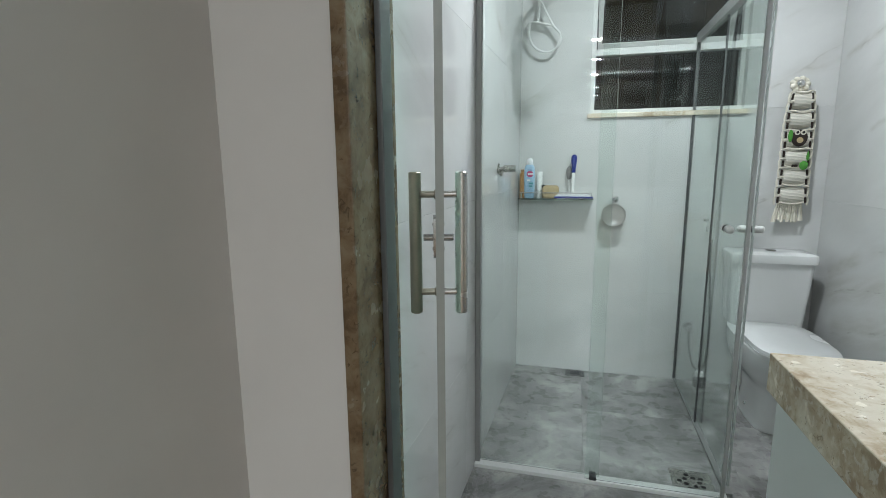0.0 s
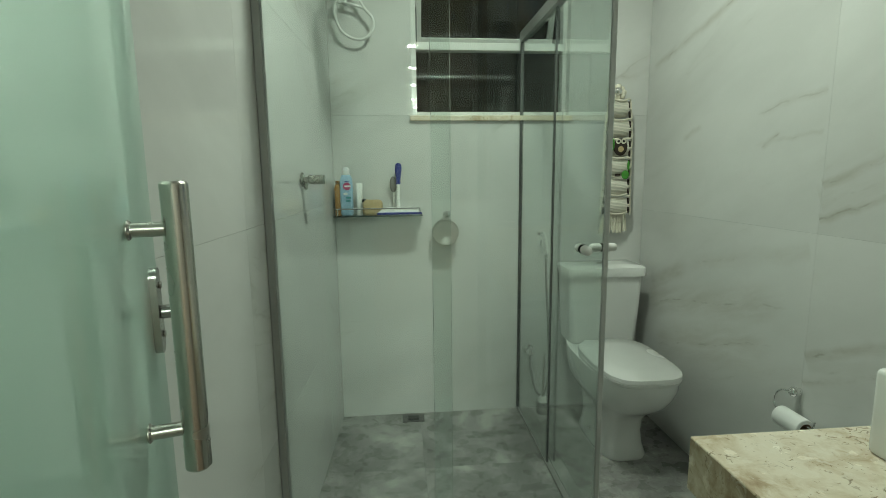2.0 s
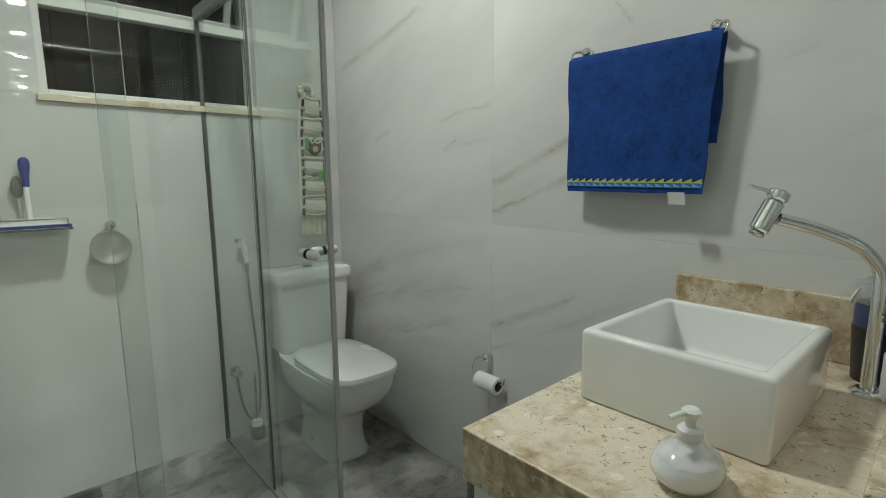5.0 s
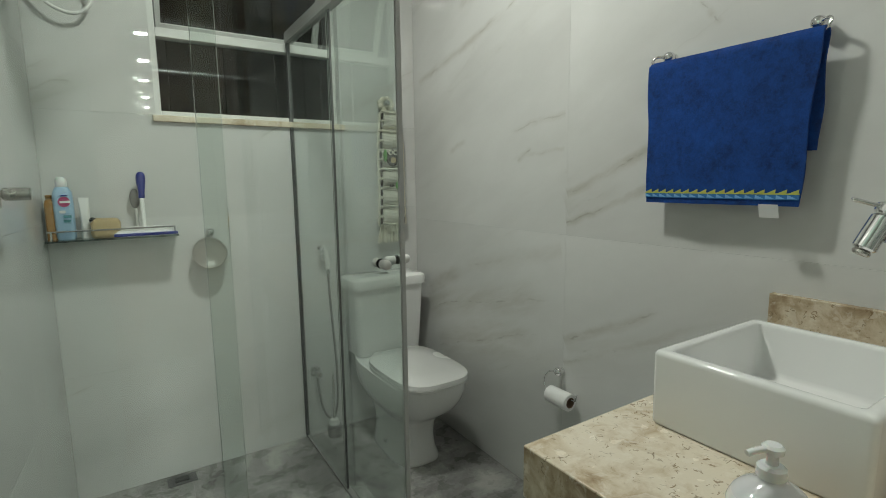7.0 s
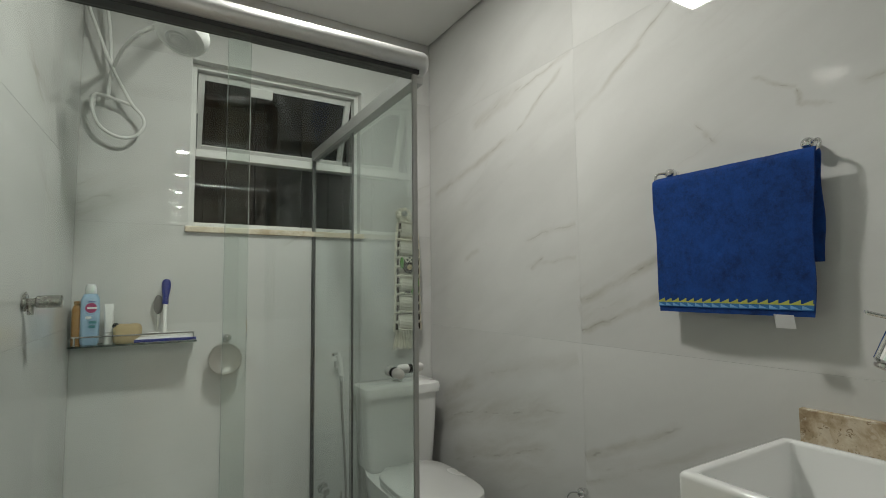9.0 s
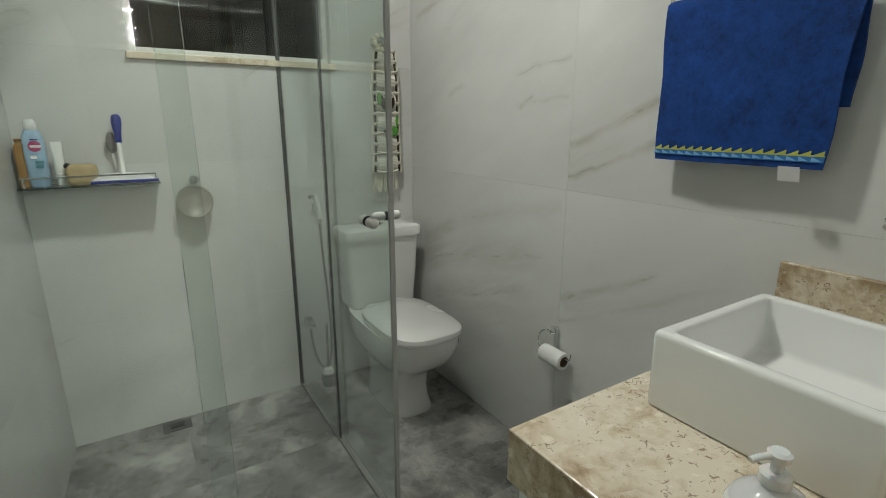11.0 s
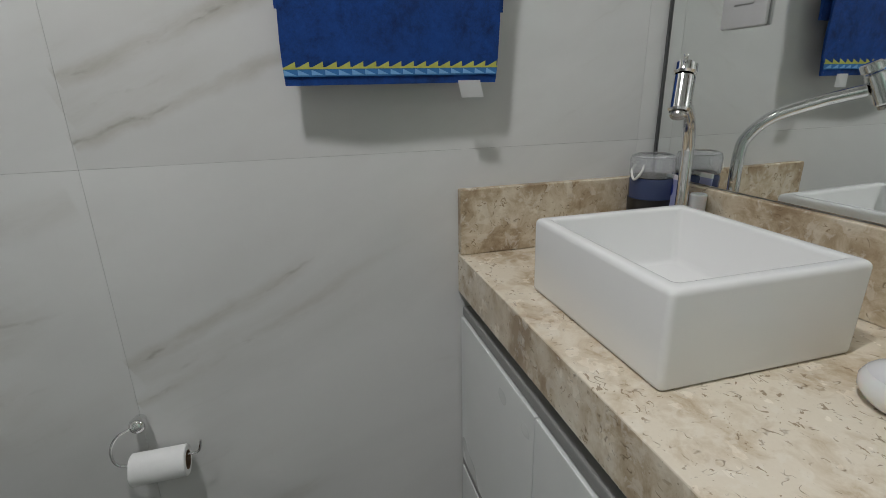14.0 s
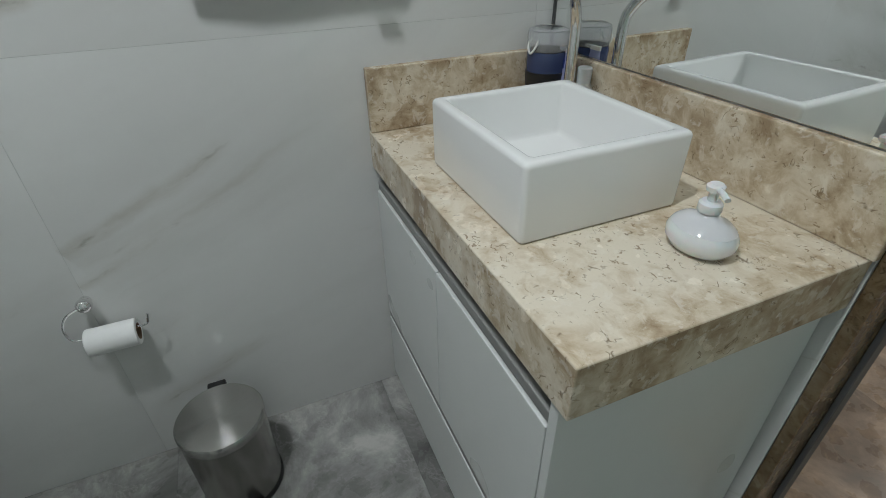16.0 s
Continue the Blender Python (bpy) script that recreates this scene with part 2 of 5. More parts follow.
# streaks printed in the towel wall's tiles; the widest, by the toilet, also hold corner shade
TOWEL_WALL_VEINS = (
    (2.354, 1.180, 1.93, 1.365, 0.022, 0.75, 0.004, 0.14), (2.354, 1.080, 1.90, 1.265, 0.016, 0.65, 0.004, 0.16), (2.354, 1.125, 2.10, 1.235, 0.050, 0.28, 0.004, 0.10),
    (2.354, 0.655, 1.96, 0.850, 0.022, 0.70, 0.004, 0.12), (2.354, 0.572, 1.75, 0.885, 0.017, 0.45, 0.004, 0.30), (2.340, 0.615, 1.80, 0.800, 0.075, 0.25, 0.01, 0.25),
    (2.335, 0.165, 1.98, 0.320, 0.024, 0.45, 0.06, 0.12), (2.354, 1.825, 1.93, 2.099, 0.014, 0.55, 0.004, 0.05),
    (3.38, 1.72, 2.66, 1.890, 0.020, 0.55, 0.05, 0.10), (2.70, 1.875, 2.40, 2.065, 0.012, 0.50, 0.05, 0.06), (3.02, 1.995, 2.62, 2.070, 0.035, 0.50, 0.05, 0.08),
    (2.68, 2.045, 2.36, 2.098, 0.012, 0.40, 0.05, 0.02), (2.66, 1.420, 2.365, 1.465, 0.014, 0.34, 0.06, 0.01), (2.66, 1.315, 2.365, 1.345, 0.009, 0.34, 0.06, 0.01),
    (3.10, 1.36, 2.95, 1.415, 0.014, 0.45, 0.04, 0.04), (1.76, 1.768, 1.655, 1.700, 0.007, 0.55, 0.02, 0.01), (1.664, 1.705, 1.654, 1.655, 0.007, 0.75, 0.01, 0.01),
    (1.66, 1.660, 1.575, 1.640, 0.007, 0.55, 0.01, 0.03), (1.915, 1.695, 1.85, 1.615, 0.012, 0.45, 0.02, 0.02), (1.55, 1.672, 1.46, 1.690, 0.014, 0.50, 0.02, 0.03),
    (3.30, 0.672, 2.98, 0.845, 0.045, 0.65, 0.04, 0.12), (2.75, 0.735, 2.56, 0.795, 0.020, 0.45, 0.06, 0.05), (3.02, 0.465, 2.80, 0.545, 0.030, 0.60, 0.05, 0.08),
    (3.32, 0.60, 2.40, 0.800, 0.080, 0.55, 0.05, 0.20), (3.02, 0.83, 2.37, 0.990, 0.035, 0.28, 0.10, 0.01), (2.62, 1.305, 2.53, 1.350, 0.014, 0.50, 0.02, 0.02),
    (3.22, 0.40, 2.45, 0.660, 0.110, 0.50, 0.08, 0.20),
)

M = dict(
    tile_t=marble("marble_tile_towel_wall", (0, -0.92, 0.39), (-1, 0, 0), 0.0, 0.35, TOWEL_WALL_VEINS),
    tile_b=marble("marble_tile_back_wall", (0.9, 0, 0.43), (0, -1, 0), 4.0, 1.1),
    tile_l=marble("marble_tile_left_wall", (0, 0.92, -0.39), (1, 0, 0), 8.0, 1.0, (), 9.0),
    tile_m=marble("marble_tile_mirror_wall", (-0.9, 0, 0.43), (0, 1, 0), 2.0),
    grout=plain("grout", (0.66, 0.66, 0.64), 0.9),
    grout_dark=plain("floor_grout", (0.10, 0.10, 0.10), 0.9),
    floor=floor_stone("grey_stone_tile"),
    hall_floor=floor_stone("brown_stone_tile", (1.1, 0.78, 0.55)),
    plaster=plain("painted_plaster", (0.60, 0.58, 0.55), 0.75, 0, 0.05, 8),
    ceiling=plain("white_ceiling_paint", (0.74, 0.74, 0.72), 0.85, 0, 0.03, 5),
    trav=travertine("travertine", brown=-0.03),
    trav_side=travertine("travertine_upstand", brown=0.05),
    trav_dark=travertine("travertine_jamb", (0.27, 0.225, 0.165), 2.0, 0.05),
    glass=clear_glass("clear_glass", (0.85, 0.905, 0.88)),
    door_glass=frosted_glass("frosted_green_glass", (0.70, 0.88, 0.80)),
    glass_edge=plain("polished_glass_edge", (0.30, 0.32, 0.30), 0.25, 0, 0.1, 60),
    alu_matt=plain("satin_aluminium", (0.55, 0.55, 0.545), 0.42, 0.75, 0.06, 40),
    alu_dark=plain("grey_aluminium_profile", (0.11, 0.11, 0.11), 0.45, 0.4, 0.1, 40),
    alu_white=plain("white_painted_aluminium", (0.72, 0.72, 0.70), 0.4, 0, 0.05, 30),
    chrome=plain("chrome", (0.80, 0.80, 0.80), 0.08, 1.0, 0.04, 30),
    steel=plain("brushed_steel", (0.55, 0.53, 0.50), 0.26, 1.0, 0.06, 90),
    # far pull bar: same steel, with its shade put into the colour
    steel_shaded=plain("shaded_steel", (0.30, 0.27, 0.22), 0.35, 1.0, 0.06, 60),
    ceramic=plain("glazed_white_ceramic", (0.80, 0.80, 0.79), 0.07, 0, 0.015, 10, Coat_Weight=0.3),
    seat=plain("white_plastic_seat", (0.78, 0.78, 0.77), 0.25, 0, 0.02, 14),
    lacquer=plain("white_cabinet_laminate", (0.70, 0.715, 0.70), 0.30, 0, 0.03, 14),
    black=plain("black_plastic", (0.012, 0.012, 0.013), 0.4),
    rubber=plain("black_rubber", (0.02, 0.02, 0.02), 0.7),
    white=plain("white_plastic", (0.78, 0.78, 0.76), 0.35, 0, 0.03, 30),
    paper=plain("toilet_paper", (0.80, 0.80, 0.79), 0.95, 0, 0.03, 120),
    card=plain("cardboard_core", (0.20, 0.13, 0.08), 0.9),
    blue=terry("blue_terry", (0.004, 0.056, 0.275)),
    blue_band=plain("woven_blue_band", (0.03, 0.16, 0.42), 0.9, 0, 0.2, 200),
    lime=plain("woven_yellow_green", (0.42, 0.46, 0.10), 0.9, 0, 0.2, 200),
    sky=plain("woven_light_blue", (0.16, 0.38, 0.66), 0.9, 0, 0.2, 200),
    navy=plain("navy_blue_plastic", (0.01, 0.025, 0.22), 0.3),
    label_blue=plain("light_blue_bottle", (0.34, 0.50, 0.66), 0.28, 0, 0.08, 30),
    pink=plain("label_magenta", (0.42, 0.06, 0.16), 0.4),
    teal=plain("label_teal", (0.10, 0.30, 0.34), 0.4),
    amber=plain("amber_plastic", (0.27, 0.14, 0.035), 0.35),
    sponge=plain("natural_loofah", (0.46, 0.36, 0.20), 0.95, 0, 0.35, 180),
    cotton=plain("cream_cotton_cord", (0.70, 0.66, 0.56), 0.95, 0, 0.18, 220),
    cord_dark=plain("dark_brown_cord", (0.03, 0.02, 0.015), 0.9),
    green=plain("green_felt", (0.08, 0.28, 0.04), 0.9, 0, 0.15, 120),
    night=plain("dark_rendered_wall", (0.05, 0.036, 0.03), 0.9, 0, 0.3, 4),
    mirror=plain("mirror_silver", (0.86, 0.88, 0.87), 0.012, 1.0, 0.0, 5),
    soap=plain("pearl_soap", (0.76, 0.76, 0.77), 0.12, 0, 0.05, 20, Subsurface_Weight=0.2, Coat_Weight=0.6),
    frosted=plain("frosted_plastic", (0.93, 0.94, 0.96), 0.12, 0, 0.03, 20, Transmission_Weight=0.85),
    navy_liquid=plain("navy_translucent_plastic", (0.035, 0.05, 0.12), 0.2, 0, 0.05, 20),
    purple=plain("lavender_tube", (0.30, 0.32, 0.52), 0.3, 0, 0.1, 30),
    knob=plain("satin_white_metal", (0.66, 0.65, 0.63), 0.35, 0.2, 0.05, 40),
    socket=plain("pale_grey_plastic", (0.50, 0.50, 0.50), 0.4, 0, 0.04, 40),
    pale_edge=plain("pale_glass_edge", (0.62, 0.66, 0.64), 0.3, 0, 0.05, 40),
    seal=plain("pale_grey_seal", (0.46, 0.46, 0.45), 0.4, 0, 0.06, 40),
    shelf_glass=clear_glass("shelf_glass", (0.45, 0.58, 0.55)),
    dish=plain("frosted_dish_glass", (0.50, 0.48, 0.44), 0.35, 0, 0.1, 30, Transmission_Weight=0.5),
    grey_plastic=plain("grey_plastic", (0.17, 0.165, 0.16), 0.4, 0, 0.1, 50),
    grey_dark=plain("dark_grey_plastic", (0.06, 0.06, 0.06), 0.4, 0, 0.1, 50),
    frosted_white=plain("translucent_white_plastic", (0.75, 0.76, 0.77), 0.25, 0, 0.03, 20, Subsurface_Weight=0.15),
    cotton_weave=woven("cotton_weave", (0.66, 0.63, 0.55)),
    lid=brushed_lid("brushed_steel_lid"),
    bin_body=plain("dark_brushed_steel", (0.34, 0.33, 0.31), 0.22, 1.0, 0.05, 90),
    lock_steel=plain("dull_chrome", (0.42, 0.42, 0.41), 0.2, 1.0, 0.05, 50),
    profile=plain("grey_profile", (0.30, 0.30, 0.29), 0.45, 0.3, 0.08, 40),
    soap_clear=plain("clear_soap_bottle", (0.73, 0.73, 0.755), 0.06, 0, 0.03, 20, Coat_Weight=0.8, Transmission_Weight=0.1),
    lamp=glow("lit_diffuser", (1, 0.97, 0.92), 40.0),
)

# ---- mesh helpers ----


def mesh_of(bm, name, material, smooth=False):
    me = bpy.data.meshes.new(name)
    bmesh.ops.recalc_face_normals(bm, faces=bm.faces)
    bm.to_mesh(me)
    bm.free()
    for mm in material if isinstance(material, (list, tuple)) else [material]:
        me.materials.append(mm)
    if smooth:
        for f in me.polygons:
            f.use_smooth = True
        me.set_sharp_from_angle(angle=radians(40))
    return me


def part(name, bm, material, parent=None, label="", smooth=True):
    ob = new(name, mesh_of(bm, name, material, smooth))
    if parent is not None:
        ob.parent = parent
    if label:
        tagged(ob, label)
    return ob


def thing(name, label, category, at=(0, 0, 0), turn=0.0, group="", kind=""):
    ob = new(name)
    ob.empty_display_size = 0.05
    ob.matrix_world = pose(*at, 0, 0, turn)
    return tagged(ob, label, category, group, kind)


def box(x0, x1, y0, y1, z0, z1, bevel=0.0, seg=2, bm=None):
    own = bmesh.new()
    vs = [own.verts.new((x, y, z)) for z in (z0, z1) for y in (y0, y1) for x in (x0, x1)]
    for q in ((0, 2, 3, 1), (4, 5, 7, 6), (0, 1, 5, 4), (1, 3, 7, 5), (3, 2, 6, 7), (2, 0, 4, 6)):
        own.faces.new([vs[i] for i in q])
    if bevel:
        bmesh.ops.bevel(own, geom=own.edges[:], offset=bevel, segments=seg, affect="EDGES", profile=0.5)
    return join(bm, own)


def join(bm, own):
    if bm is None:
        return own
    me = bpy.data.meshes.new("tmp")
    own.to_mesh(me)
    own.free()
    bm.from_mesh(me)
    bpy.data.meshes.remove(me)
    return bm


def lathe(profile, seg=28, at=(0, 0, 0), turn=None, bm=None, sx=1.0, sy=1.0):
    """Turned body from (radius, height) pairs round z, then turned and moved."""
    own = bmesh.new()
    rings = []
    for r, z in profile:
        if r < 1e-5:
            rings.append([own.verts.new((0, 0, z))])
        else:
            rings.append([own.verts.new((sx * r * math.cos(2 * math.pi * i / seg), sy * r * math.sin(2 * math.pi * i / seg), z)) for i in range(seg)])
    for a, b in zip(rings, rings[1:]):
        for i in range(seg):
            j = (i + 1) % seg
            q = [a[i % len(a)], a[j % len(a)], b[j % len(b)], b[i % len(b)]]
            q = list(dict.fromkeys(q))
            if len(q) > 2:
                own.faces.new(q)
    for ring, first in ((rings[0], True), (rings[-1], False)):
        if len(ring) > 1:
            own.faces.new(ring[::-1] if first else ring)
    m = Matrix.Translation(at) @ (turn.to_matrix().to_4x4() if turn is not None else Matrix())
    bmesh.ops.transform(own, matrix=m, verts=own.verts)
    return join(bm, own)


def rod(a, b, r, seg=16, bm=None, r2=None, dome=0.0):
    a, b = Vector(a), Vector(b)
    n = (b - a).length
    r2 = r if r2 is None else r2
    e = min(r, r2) * 0.18
    prof = [(r - e, 0), (r, e), (r2, n - e), (r2 - e, n)]
    if dome:
        prof = [(r - e, 0), (r, e), (r2, n - dome)] + [(r2 * math.cos(k * math.pi / 12), n - dome + dome * math.sin(k * math.pi / 12)) for k in range(1, 6)] + [(0, n)]
    return lathe(prof, seg, a, (b - a).to_track_quat("Z", "Y"), bm)


def ball(at, r, seg=18, bm=None, sz=1.0):
    return lathe([(r * math.sin(k * math.pi / 10), -r * sz * math.cos(k * math.pi / 10)) for k in range(11)], seg, at, None, bm)


def tube(points, r, seg=10, bm=None, smooth=6, closed=False):
    """A round tube along a smooth line through the points."""
    pts = [Vector(p) for p in points]
    line = []
    if smooth > 1 and len(pts) > 2:
        for i in range(len(pts) - 1):
            p0, p1, p2, p3 = pts[max(i - 1, 0)], pts[i], pts[i + 1], pts[min(i + 2, len(pts) - 1)]
            for k in range(smooth):
                t = k / smooth
                line.append(0.5 * (2 * p1 + (p2 - p0) * t + (2 * p0 - 5 * p1 + 4 * p2 - p3) * t * t + (3 * p1 - p0 - 3 * p2 + p3) * t ** 3))
        line.append(pts[-1])
    else:
        line = pts
    own = bmesh.new()
    rings, side = [], None
    for i, p in enumerate(line):
        d = (line[min(i + 1, len(line) - 1)] - line[max(i - 1, 0)]).normalized()
        if side is None:
            side = d.orthogonal().normalized()
        side = (side - d * side.dot(d)).normalized()
        up = d.cross(side)
        rings.append([own.verts.new(p + r * (side * math.cos(2 * math.pi * k / seg) + up * math.sin(2 * math.pi * k / seg))) for k in range(seg)])
    for a, b in zip(rings, rings[1:]):
        for k in range(seg):
            own.faces.new((a[k], a[(k + 1) % seg], b[(k + 1) % seg], b[k]))
    own.faces.new(rings[0][::-1])
    own.faces.new(rings[-1])
    return join(bm, own)


def loft(sections, bm=None, cap=True):
    """Skins rings of equal count, each a list of points."""
    own = bmesh.new()
    rings = [[own.verts.new(p) for p in s] for s in sections]
    for a, b in zip(rings, rings[1:]):
        for k in range(len(a)):
            j = (k + 1) % len(a)
            own.faces.new((a[k], a[j], b[j], b[k]))
    if cap:
        own.faces.new(rings[0][::-1])
        own.faces.new(rings[-1])
    return join(bm, own)


def rounded(cx, cy, hx, hy, r, z, n=5):
    """A rounded rectangle at height z."""
    r = min(r, hx, hy)
    out = []
    for q, (sx, sy) in enumerate(((1, 1), (-1, 1), (-1, -1), (1, -1))):
        for k in range(n + 1):
            a = math.pi / 2 * (q + k / n)
            out.append((cx + sx * (hx - r) + r * math.cos(a), cy + sy * (hy - r) + r * math.sin(a), z))
    return out


def setting(name, bm, material, smooth=False):
    return tagged(part(name, bm, material, None, "", smooth), kind="structure")


# ---- the room's plan ----
XT, YB, YM = 1.615, 3.42, 1.208      # towel wall, back wall, mirror wall
XL0, XL1 = -0.033, 0.07              # left wall where it meets the door wall, and the back wall
YH = 1.085                           # hall side of the door wall
DOOR_L, DOOR_R, DOOR_TOP = 0.107, 0.795, 2.10
WX0, WX1, WZ0, WZ1 = 0.45, 1.22, 1.507, 2.23
HALL_X0, HALL_X1, HALL_Y0 = -0.095, 1.9, -7.4


SKEW = Matrix.Translation((XT, YM, 0)) @ Matrix.Rotation(radians(1.7), 4, "Z") @ Matrix.Translation((-XT, -YM, 0))


def skewed(bm):
    """Turns a piece with the mirror wall, which is a little out of square."""
    bmesh.ops.transform(bm, matrix=SKEW, verts=bm.verts)
    return bm


def left_x(y):
    return XL0 + (XL1 - XL0) * (y - 1.145) / (YB - 1.145)


TH = 0.009


def tile_grid(parent, us, vs, place, material):
    """Tiles as pieces over the cells of a grid, some left out; place(u, v, w) gives the point."""
    g = 0.00018
    for u0, u1 in zip(us, us[1:]):
        for v0, v1 in zip(vs, vs[1:]):
            if hole(parent.name, u0, u1, v0, v1):
                continue
            bm = bmesh.new()
            e = 0.0003
            lo = [bm.verts.new(place(u, v, 0.001)) for u, v in ((u0 + g, v0 + g), (u1 - g, v0 + g), (u1 - g, v1 - g), (u0 + g, v1 - g))]
            mid = [bm.verts.new(place(u, v, TH - e)) for u, v in ((u0 + g, v0 + g), (u1 - g, v0 + g), (u1 - g, v1 - g), (u0 + g, v1 - g))]
            hi = [bm.verts.new(place(u, v, TH)) for u, v in ((u0 + g + e, v0 + g + e), (u1 - g - e, v0 + g + e), (u1 - g - e, v1 - g - e), (u0 + g + e, v1 - g - e))]
            for a, b in ((lo, mid), (mid, hi)):
                for k in range(4):
                    bm.faces.new((a[k], a[(k + 1) % 4], b[(k + 1) % 4], b[k]))
            bm.faces.new(hi)
            bm.faces.new(lo[::-1])
            part("tile", bm, material, parent, "", False)


def hole(name, u0, u1, v0, v1):
    cu, cv = (u0 + u1) / 2, (v0 + v1) / 2
    if name == "wall_north":
        return WX0 < cu < WX1 and WZ0 < cv < WZ1
    return False


def build_shell():
    w = 0.14
    setting("floor", box(-0.2, 1.8, YH, 3.6, -0.10, -0.010), M["grout_dark"])
    setting("floor_hall", box(HALL_X0 - 0.1, HALL_X1 + 0.1, HALL_Y0 - 0.1, YH, -0.10, -0.010), M["grout_dark"])
    setting("wall_east", box(XT + TH, XT + TH + w, YH, YB + 0.15, -0.01, 2.75), M["grout"])
    bm = box(-0.15, WX0, YB + TH, YB + TH + w, -0.01, 2.75)
    box(WX1, XT + 0.15, YB + TH, YB + TH + w, -0.01, 2.75, bm=bm)
    box(WX0, WX1, YB + TH, YB + TH + w, -0.01, WZ0 - 0.027, bm=bm)
    box(WX0, WX1, YB + TH, YB + TH + w, WZ1, 2.75, bm=bm)
    setting("wall_north", bm, M["grout"])
    sk = loft([[(left_x(1.14) - TH - w, 1.14, z), (left_x(1.14) - TH, 1.14, z), (left_x(YB) - TH, YB + 0.01, z), (left_x(YB) - TH - w, YB + 0.01, z)] for z in (-0.01, 2.75)])
    setting("wall_west", sk, M["grout"])
    # door wall: left pier, right pier, lintel
    bm = box(HALL_X0 - 0.05, DOOR_L - 0.022, YH, 1.238, 0, 2.75)
    setting("wall_south_pier", bm, M["plaster"])
    bm = box(DOOR_R + 0.022, HALL_X1 + 0.1, YH, 1.17, 0, 2.75)
    box(DOOR_L - 0.022, DOOR_R + 0.022, YH, 1.17, DOOR_TOP + 0.02, 2.75, bm=bm)
    setting("wall_south", bm, M["plaster"])
    # hall
    setting("wall_hall_west", box(HALL_X0 - 0.12, HALL_X0, HALL_Y0, YH, 0, 2.75), M["plaster"])
    setting("wall_hall_east", box(HALL_X1, HALL_X1 + 0.12, HALL_Y0, YH, 0, 2.75), M["plaster"])
    setting("wall_hall_south", box(HALL_X0 - 0.12, HALL_X1 + 0.12, HALL_Y0 - 0.12, HALL_Y0, 0, 2.75), M["plaster"])
    setting("ceiling_hall", box(HALL_X0 - 0.12, HALL_X1 + 0.12, HALL_Y0 - 0.12, YH, CEIL, CEIL + 0.1), M["ceiling"])
    # bathroom ceiling: board with a shadow gap, and the slab above it
    setting("ceiling", loft([[(XL0 + 0.012, 1.157, z), (XT - 0.012, 1.157, z), (XT - 0.012, YB - 0.012, z), (XL1 + 0.012, YB - 0.012, z)] for z in (CEIL, CEIL + 0.015)]), M["ceiling"])
    setting("ceiling_slab", box(-0.2, 1.8, YH, 3.6, 2.70, 2.80), M["grout"])


def build_jamb():
    """Travertine lining of the doorway, with the metal stop set in it."""
    d = thing("door_frame", "brown travertine doorway lining with a grey metal stop", "door frame", kind="structure")
    y0, y1 = YH - 0.010, 1.243
    part("jamb", box(DOOR_L - 0.022, DOOR_L, y0, y1, 0, DOOR_TOP, 0.002), M["trav_dark"], d, "", False)
    part("jamb", box(DOOR_R, DOOR_R + 0.022, YH - 0.010, 1.182, 0, DOOR_TOP, 0.002), M["trav_dark"], d, "", False)
    part("head", box(DOOR_L, DOOR_R, YH - 0.010, 1.182, DOOR_TOP - 0.001, DOOR_TOP + 0.02, 0.002), M["trav_dark"], d, "", False)
    part("door_stop", box(DOOR_L + 0.0005, DOOR_L + 0.010, 1.162, 1.203, 0, DOOR_TOP - 0.002, 0.002), M["alu_dark"], d, "grey aluminium stop", False)
    part("door_stop", box(DOOR_R - 0.010, DOOR_R - 0.0005, 1.092, 1.118, 0, DOOR_TOP - 0.002, 0.002), M["alu_dark"], d, "grey aluminium stop", False)


def build_tiles():
    e = bpy.data.objects["wall_east"]
    tile_grid(e, (1.17, 1.26, 2.355, YB), (0, 1.042, 2.10, 2.7), lambda u, v, w: (XT + TH - w, u, v), M["tile_t"])
    n = bpy.data.objects["wall_north"]
    north = lambda u, v, w: (u, YB + TH - w, v)
    tile_grid(n, (left_x(YB), XT), (0, 0.505, 1.105, WZ0), north, M["tile_b"])
    tile_grid(n, (left_x(YB), WX0, WX1, XT), (WZ0, WZ1), north, M["tile_b"])
    tile_grid(n, (left_x(YB), XT), (WZ1, 2.7), north, M["tile_b"])
    lw = bpy.data.objects["wall_west"]
    tile_grid(lw, (1.145, 2.2, YB), (0, 0.505, 1.105, 1.70, 2.30, 2.7), lambda u, v, w: (left_x(u) - TH + w, u, v), M["tile_l"])
    s = bpy.data.objects["wall_south"]
    tile_grid(s, (DOOR_R + 0.022, XT), (0, 1.051, 2.11, 2.7), lambda u, v, w: SKEW @ Vector((u, YM - TH + w, v)), M["tile_m"])
    f = bpy.data.objects["floor"]
    tile_grid(f, (-0.1, 0.46, 1.06, XT), (YH, 1.13, 1.73, 2.325), lambda u, v, w: (u, v, -TH + w), M["floor"])
    tile_grid(f, (-0.1, 0.46, 1.06, XT), (2.325, 2.93, YB), lambda u, v, w: (u, v, -TH + w), M["floor"])
    h = bpy.data.objects["floor_hall"]
    tile_grid(h, (HALL_X0, 0.46, 1.06, HALL_X1), (HALL_Y0, -6.6, -5.7, -4.8, -3.9, -3.0, -2.1, -1.2, -0.3, 0.4, YH), lambda u, v, w: (u, v, -TH + w), M["hall_floor"])


